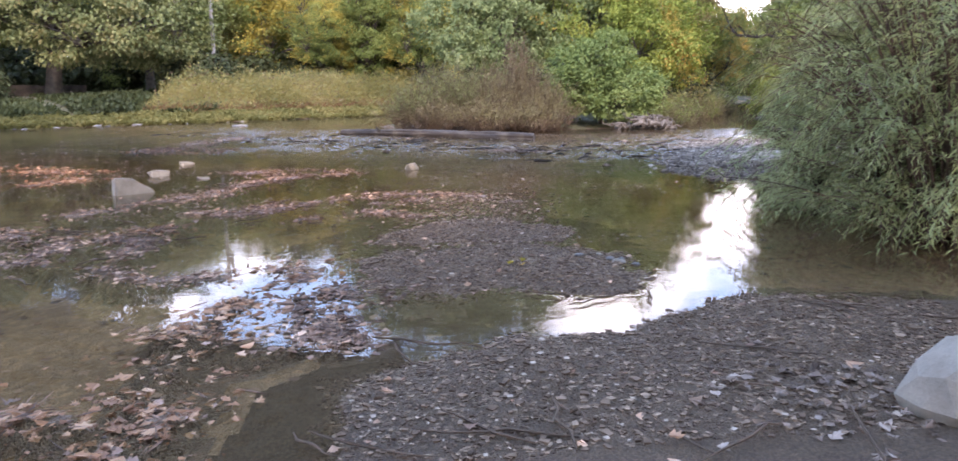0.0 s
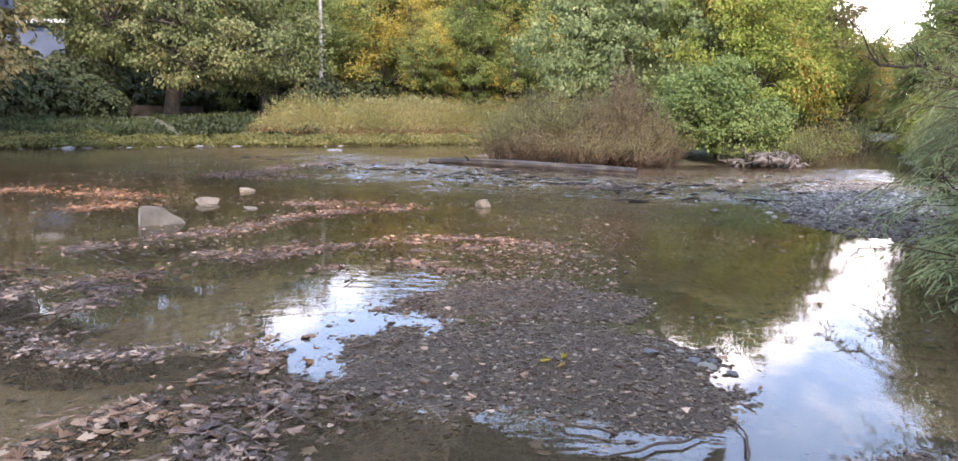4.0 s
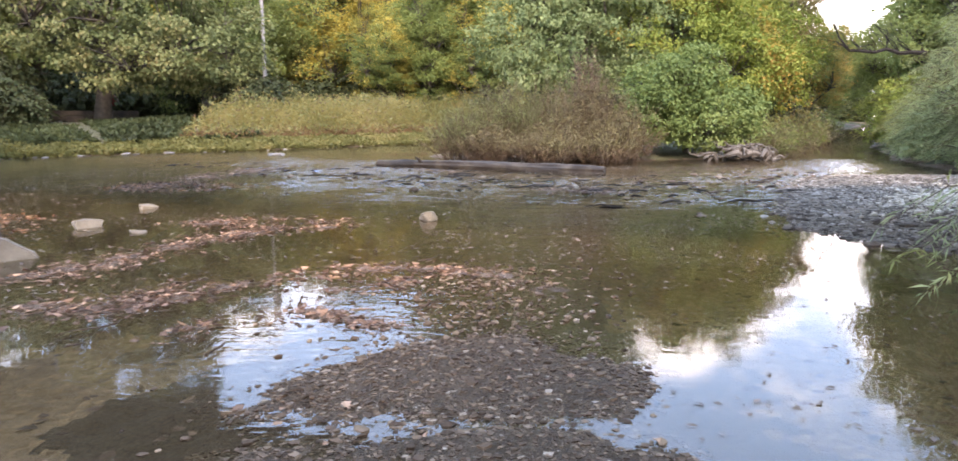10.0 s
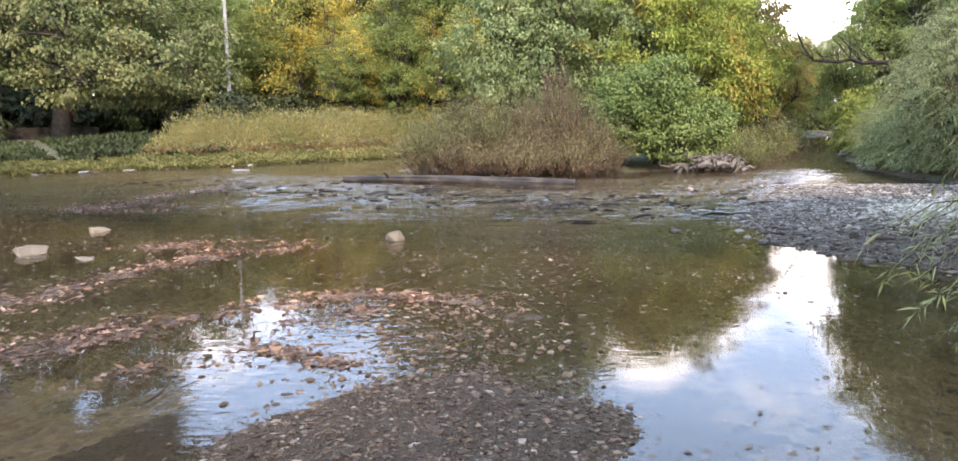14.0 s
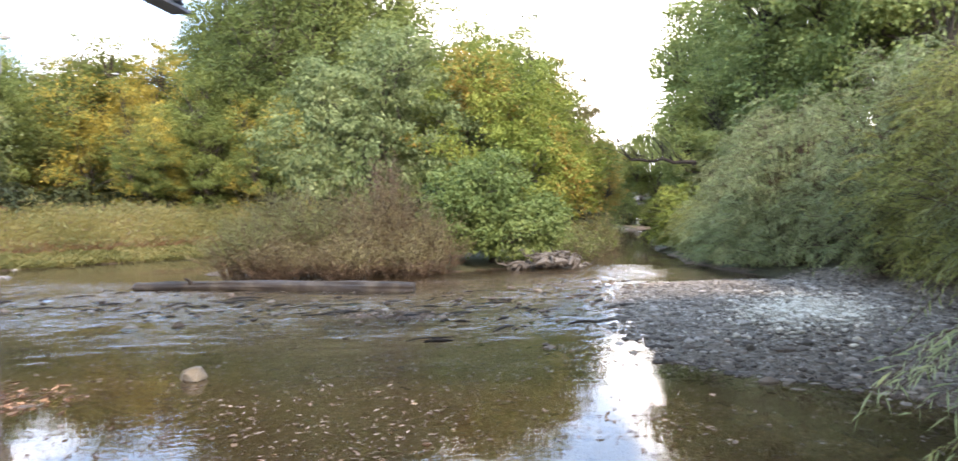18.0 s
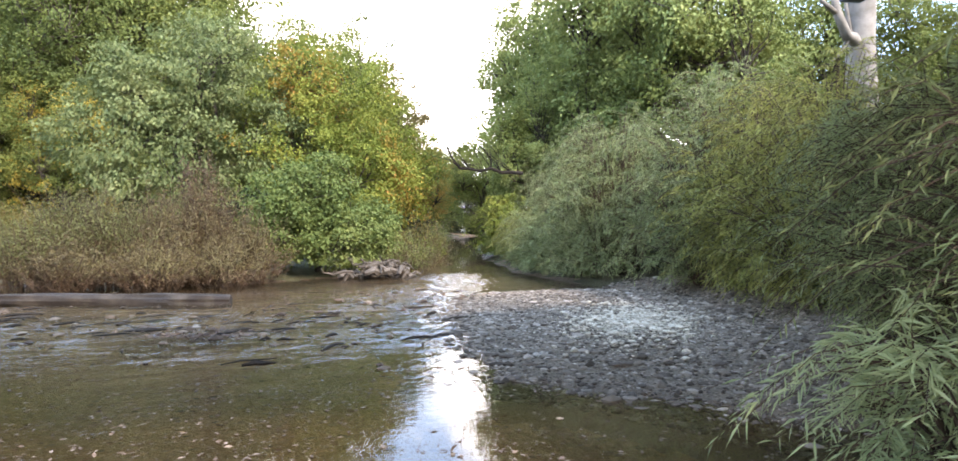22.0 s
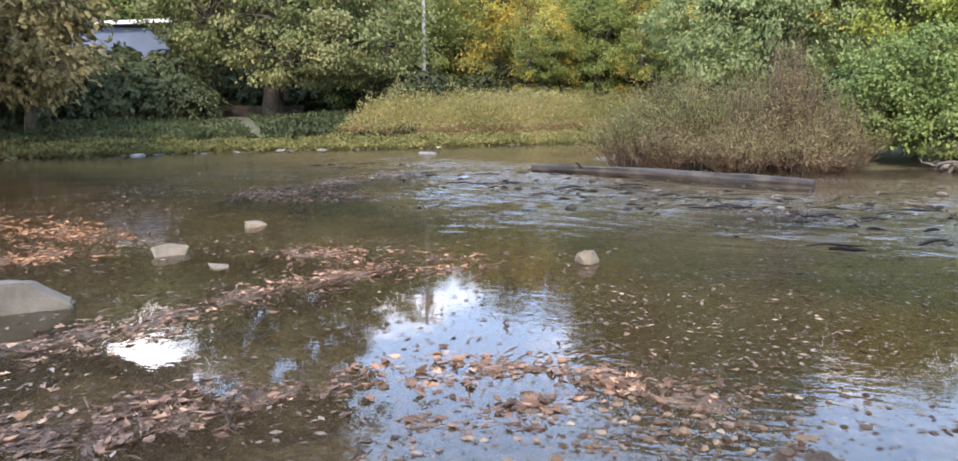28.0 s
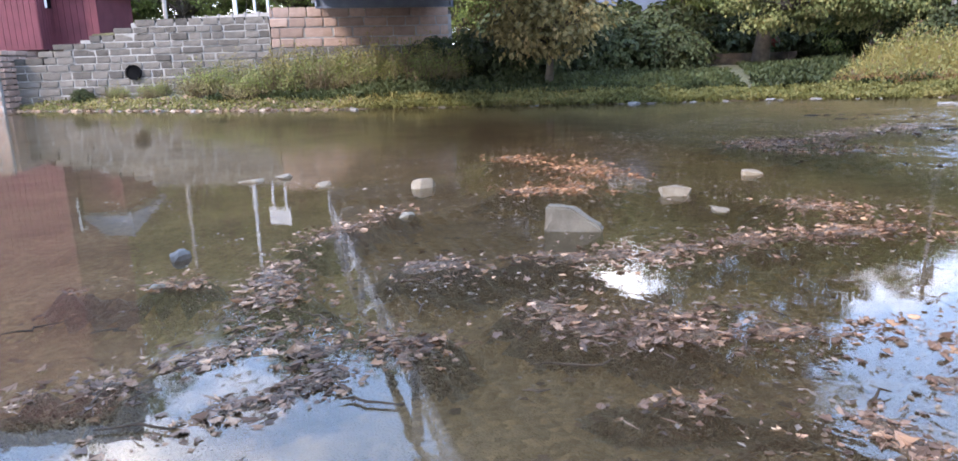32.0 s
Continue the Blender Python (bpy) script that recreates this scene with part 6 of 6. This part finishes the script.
def pebbles(name, label, pts, sizes, material, rng, fine=False):
    """Many small stones in one mesh; fine grains have fewer faces."""
    bm = bmesh.new()
    if fine:
        bmesh.ops.create_cube(bm, size=1.25)
        bmesh.ops.triangulate(bm, faces=bm.faces[:])
    else:
        bmesh.ops.create_icosphere(bm, subdivisions=1, radius=1.0)
    bm.verts.index_update()
    base = np.array([v.co[:] for v in bm.verts])
    tri = np.array([[v.index for v in f.verts] for f in bm.faces])
    bm.free()
    n = len(pts)
    v = base[None] * (1 + 0.25 * rng.normal(size=(n, len(base), 1)).clip(-1, 1))
    v = v * (sizes[:, None, None] * np.stack([rng.uniform(0.8, 1.4, n), rng.uniform(0.7, 1.1, n), rng.uniform(0.4, 0.7, n)], 1)[:, None])
    a = rng.uniform(0, 2 * math.pi, n)
    c, s = np.cos(a)[:, None], np.sin(a)[:, None]
    v = np.stack([v[..., 0] * c - v[..., 1] * s, v[..., 0] * s + v[..., 1] * c, v[..., 2]], -1) + pts[:, None]
    f = (tri[None] + (np.arange(n) * len(base))[:, None, None]).reshape(-1, 3)
    return tagged(new(name, np_mesh(name, v.reshape(-1, 3), f, material)), label, "gravel", kind="stuff")


def pebble_mat(name, stops, rough=0.65):
    m, t, b = nodes(name)
    g = t.nodes.new("ShaderNodeNewGeometry")
    col = ramp(t, g.outputs["Random Per Island"], stops)
    t.links.new(mix(t, 0.5, col, ramp(t, noise_tex(t, 70, 3), [(0.3, (0.6, 0.6, 0.6)), (0.7, (1.1, 1.1, 1.1))]), "MULTIPLY"), b.inputs["Base Color"])
    b.inputs["Roughness"].default_value = rough
    b.inputs["Specular IOR Level"].default_value = 0.5 if rough < 0.6 else 0.15
    return m


M["pebble"] = pebble_mat("mixed_pebble", [(0.0, (0.066, 0.042, 0.027)), (0.45, (0.138, 0.090, 0.058)), (0.8, (0.212, 0.144, 0.094)), (0.95, (0.300, 0.212, 0.142)), (1.0, (0.40, 0.325, 0.25))], 0.6)
M["cobble"] = pebble_mat("dry_cobble", [(0.0, (0.080, 0.064, 0.050)), (0.4, (0.165, 0.135, 0.106)), (0.8, (0.262, 0.220, 0.176)), (1.0, (0.44, 0.385, 0.32))], 0.95)


def ground_points(n, box, rng, low=-0.03, test=None):
    p = rng.uniform((box[0], box[1]), (box[2], box[3]), (n, 2))
    z = ground_height(p[:, 0], p[:, 1])
    keep = z > low
    if test is not None:
        keep &= test(p[:, 0], p[:, 1])
    return np.column_stack([p, z])[keep]


q = ground_points(120000, (-1.4, -0.6, 3.2, 5.4), rk, -0.02)
pebbles("gravel", "fine wet grey-brown gravel of the shore", q, rk.gamma(1.5, 0.0040, len(q)).clip(0.003, 0.030), M["pebble"], rk, True)
q = ground_points(70000, (3.2, 4.5, 13, 18.5), rk, -0.05, lambda a, b: inside_by(a, b, BAR) > -0.7)
pebbles("cobbles", "loose grey cobbles of the gravel bar", q, rk.gamma(1.6, 0.0105, len(q)).clip(0.010, 0.095), M["cobble"], rk)
# a patch of sunlight on the bar, put in as paler pebbles
M["dry_gravel"] = pebble_mat("sun_pale_gravel", [(0.0, (0.36, 0.31, 0.235)), (0.5, (0.54, 0.475, 0.37)), (1.0, (0.66, 0.59, 0.47))], 0.95)
q = ground_points(34000, (5.2, 8.8, 10.8, 14.6), rk, -0.02, lambda a, b: rk.random(len(a)) < np.exp(-((a - 7.9 - 0.6 * (b - 11.5)) / 0.85) ** 2 - ((b - 11.5) / 1.15) ** 2))
pebbles("dry_gravel", "gravel patch on the bar, coloured pale as if sunlit", q + np.array([0, 0, 0.03]), rk.gamma(1.6, 0.010, len(q)).clip(0.010, 0.05), M["dry_gravel"], rk)
q = ground_points(1100, (-5.5, 10.5, 9.5, 19.5), rk, -9, lambda a, b: rk.random(len(a)) < near_line(a, b, [(-5, 20), (0, 16), (4, 14), (8, 17.5)], 1.8))
q[:, 2] = -0.010
pebbles("riffle_stones", "dark stones breaking the surface of the riffle", q, rk.gamma(2.5, 0.016, len(q)).clip(0.015, 0.10), M["pebble"], rk)

sticks = Shape()
spots = ground_points(900, (-9, 11.5, 9, 22), rk, -9, lambda a, b: rk.random(len(a)) < near_line(a, b, [(-8, 23), (-3, 19), (0, 16.5), (4, 14.5), (8, 17)], 2.0) * 0.62)
for x, y, _ in spots:
    a, half, r = rk.normal() * 0.7 + 0.4, 0.06 + 0.32 * rk.random() ** 2, 0.008 + 0.022 * rk.random() ** 2
    line = [(x + math.cos(a) * half * t, y + math.sin(a) * half * t * 0.7, 0.004 + 0.03 * rk.random() * (1 - t * t)) for t in (-1.0, -0.3, 0.3, 1.0)]
    sticks.tube(line, [r * 0.5, r, r * 0.9, r * 0.3], 5)
tagged(new("riffle_sticks", sticks.mesh("riffle_sticks", M["log"])), "dark sodden sticks caught in the riffle", "sticks", kind="stuff")
q = ground_points(17000, (-1.6, 3.4, 2.2, 9.0), rk, -9, lambda a, b: rk.random(len(a)) < near_line(a, b, [(0.1, 4.0), (0.5, 6.6)], 0.75) * (a < 1.25 + 0.15 * (b - 4)))
q[:, 2] = -0.002
pebbles("shoal_stones", "small dark stones just breaking the surface of the shoal", q, rk.gamma(2.0, 0.0055, len(q)).clip(0.006, 0.035), M["pebble"], rk)
lw = np.array(LEFT_BANK[2:7], float)
sg = np.linalg.norm(np.diff(lw, axis=0), axis=1)
i = rk.choice(len(sg), 4200, p=sg / sg.sum())
dl = (lw[i + 1] - lw[i]) / sg[i][:, None]
q = lw[i] + (lw[i + 1] - lw[i]) * rk.random((len(i), 1)) + np.column_stack([-dl[:, 1], dl[:, 0]]) * (-0.25 + 2.6 * rk.random((len(i), 1)) ** 1.6)
pebbles("bank_rubble", "grey rubble along the foot of the stone wall", np.column_stack([q, np.maximum(ground_height(q[:, 0], q[:, 1]), -0.03)]), rk.gamma(2.0, 0.035, len(q)).clip(0.03, 0.24), M["pebble"], rk)

# ---- fallen leaves and twigs ----
OUTLINE = [(0, 0), (0.16, -0.05), (0.42, -0.42), (0.50, -0.20), (0.78, -0.30), (0.70, -0.10), (1.0, 0.0), (0.70, 0.10), (0.78, 0.30), (0.50, 0.20), (0.42, 0.42), (0.16, 0.05)]


def lobed_leaves(name, label, pts, size, material, rng, curl=0.25, lie=0.3, category="leaves"):
    """Lobed leaves lying about, curled and tilted."""
    o = np.array(OUTLINE)
    n, k = len(pts), len(OUTLINE)
    lift = (curl * rng.normal(size=(n, 1)) * (o[:, 0] - 0.4)[None] ** 2 * 2 + curl * rng.normal(size=(n, 1)) * (o[:, 1] ** 2)[None] * 3)
    v = np.stack([np.broadcast_to(o[:, 0] - 0.4, (n, k)), np.broadcast_to(o[:, 1], (n, k)), lift], -1) * np.asarray(size)[:, None, None]
    tilt = rng.normal(size=(n, 2)) * lie
    v[..., 2] += v[..., 0] * tilt[:, :1] + v[..., 1] * tilt[:, 1:]
    a = rng.uniform(0, 2 * math.pi, n)
    c, s = np.cos(a)[:, None], np.sin(a)[:, None]
    v = np.stack([v[..., 0] * c - v[..., 1] * s, v[..., 0] * s + v[..., 1] * c, v[..., 2]], -1) + pts[:, None]
    fan = np.array([[0, j, j + 1] for j in range(1, k - 1)])
    f = (fan[None] + (np.arange(n) * k)[:, None, None]).reshape(-1, 3)
    return tagged(new(name, np_mesh(name, v.reshape(-1, 3), f, material)), label, category, kind="stuff")


M["scrap"] = leaf_mat("pale_scrap", [(0.0, (0.060, 0.042, 0.032)), (0.4, (0.130, 0.095, 0.073)), (0.8, (0.220, 0.165, 0.128)), (1.0, (0.36, 0.285, 0.23))], rough=0.75, through=0.02, gloss=0.12, vary=0.62)
dry, wet, orange = [], [], []
for w, share, pts in MATS:
    length = sum(math.dist(a, b) for a, b in zip(pts, pts[1:]))
    n = int(length * w * (2000 if pts[0][1] < 4 else 1400) + 120)
    seg = np.array([math.dist(a, b) for a, b in zip(pts, pts[1:])])
    i = rk.choice(len(seg), n, p=seg / seg.sum())
    A, B = np.array(pts)[i], np.array(pts)[i + 1]
    p = A + (B - A) * rk.random((n, 1)) + rk.normal(size=(n, 2)) * w * 0.7
    keep = 0.9 * wobble(p[:, 0], p[:, 1], 1.9, 11.0) + 0.45 * wobble(p[:, 0], p[:, 1], 5.0, 3.0) + 0.3 * rk.normal(size=n) > -0.12
    p = p[keep]
    z = np.maximum(ground_height(p[:, 0], p[:, 1]), -0.004) + rk.random(len(p)) * 0.012
    q = np.column_stack([p, z])
    d = rk.random(len(p)) < share
    (orange if share >= 0.8 else dry).append(q[d])
    wet.append(q[~d])
dry, wet, orange = np.concatenate(dry), np.concatenate(wet), np.concatenate(orange)
lobed_leaves("leaf_litter", "drifts of fallen brown and orange leaves in the shallows", dry, 0.018 + 0.085 * rk.random(len(dry)) ** 2.6, M["litter"], rk, 0.26, 0.14)
lobed_leaves("orange_leaf_litter", "drifts of orange and tan fallen leaves in the shallows", orange, 0.02 + 0.09 * rk.random(len(orange)) ** 2.6, M["litter_orange"], rk, 0.22, 0.12)
lobed_leaves("sodden_leaf_litter", "dark sodden leaves caught in the shallows", wet, 0.018 + 0.08 * rk.random(len(wet)) ** 2.5, M["litter_wet"], rk, 0.26, 0.16)
every = np.concatenate([dry, wet, orange])[::3]
way = np.column_stack([rk.normal(size=(len(every), 2)), rk.normal(size=len(every)) * 0.08])
tagged(new("litter_sticks", leaves("litter_sticks", every + np.array([0, 0, 0.008]), way, 0.04 + 0.15 * rk.random(len(every)) ** 3, 0.04, M["litter_wet"], rk, fold=0.6)), "bits of stick and stem among the fallen leaves", "sticks", kind="stuff")
# single leaves over the gravel, on the bed and afloat
p = rk.uniform((-1.4, -2.0), (3.6, 4.4), (190, 2))
z = ground_height(p[:, 0], p[:, 1])
p, z = p[z > -0.01], z[z > -0.01]
lobed_leaves("scattered_leaves", "single dry leaves scattered over the gravel", np.column_stack([p, z + 0.02]), 0.03 + 0.07 * rk.random(len(p)) ** 2, M["litter"], rk, 0.3, 0.12)
p = np.array([1.45, -0.35]) + rk.normal(size=(120, 2)) * np.array([0.28, 0.35])
z = np.maximum(ground_height(p[:, 0], p[:, 1]), 0)
lobed_leaves("pale_leaves", "pale dry leaves gathered beside the boulder", np.column_stack([p, z + 0.012 + 0.015 * rk.random(len(p))]), 0.035 + 0.05 * rk.random(len(p)), M["scrap"], rk, 0.4, 0.15)
p = rk.uniform((-6.5, 0.5), (4, 12), (1700, 2))
z = ground_height(p[:, 0], p[:, 1])
p, z = p[z < -0.03], z[z < -0.03]
lobed_leaves("sunken_leaves", "sunken leaves lying on the river bed", np.column_stack([p, z + 0.012]), 0.05 + 0.07 * rk.random(len(p)), M["litter_wet"], rk, 0.1, 0.06)
p = rk.uniform((-10, 3.5), (8, 20), (70000, 2))
streak = wobble(p[:, 0] * 0.6 + p[:, 1] * 0.3, p[:, 1] * 1.6, 0.8, 9.0) + 0.5 * wobble(p[:, 0] * 1.5 + p[:, 1] * 0.8, p[:, 1] * 4.0, 0.9, 4.0) + 0.4 * rk.normal(size=len(p))
p = p[streak > 0.12 + 0.75 * np.clip((8.0 - p[:, 1]) / 4.0, 0, 1) - 0.3 * near_line(p[:, 0], p[:, 1], [(0.2, 5.0), (0.6, 9.0), (-1.5, 12.0)], 1.2)]
drifted = np.column_stack([rk.normal(size=(len(p), 2)), np.full(len(p), 0.02)])
tagged(new("floating_scraps", leaves("floating_scraps", np.column_stack([p, np.full(len(p), 0.006)]), drifted, 0.016 + 0.06 * rk.random(len(p)) ** 2.4, 0.22, M["scrap"], rk, fold=0.12, facing=np.array([0, 0, 3.0]))), "scraps of leaf and scum afloat on the water", "leaves", kind="stuff")

tw = np.random.default_rng(95)
for k in range(46):
    x, y = (tw.uniform(-1.2, 3.2), tw.uniform(-0.8, 2.0)) if k < 22 else (tw.uniform(-6, 0.5), tw.uniform(2.5, 8.5))
    a, half = tw.uniform(0, 6.28), tw.uniform(0.12, 0.4) * (1.0 if k < 22 else 0.55)
    z = max(float(ground_height(np.array([x]), np.array([y]))[0]), 0.0) + 0.015
    pts = [(x + math.cos(a) * half * t + tw.normal() * 0.02, y + math.sin(a) * half * t + tw.normal() * 0.02, z + 0.008 * abs(tw.normal())) for t in np.linspace(-1, 1, 6)]
    ob = tagged(new("twig", Shape().tube(pts, [0.004, 0.007, 0.008, 0.007, 0.005, 0.003], 5).mesh("twig", M["twig"])), "thin bare twig lying on the wet gravel" if k < 22 else "thin bare twig caught among the wet leaves", "twig", "fallen twigs")

bright = thing("leaf_cluster", "few orange, yellow and pale leaves on the gravel", "leaves", (0.36, 2.72, 0.05))
for k in range(6):
    one = lobed_leaves("leaf", "", np.array([[tw.normal() * 0.09, tw.normal() * 0.06, 0.0]]), np.array([0.075]), M["orange"] if k % 3 == 0 else M["yellow"] if k % 3 == 1 else M["scrap"], tw, 0.3, 0.25)
    one.parent = bright
    for key in ("category", "kind"):
        if key in one:
            del one[key]
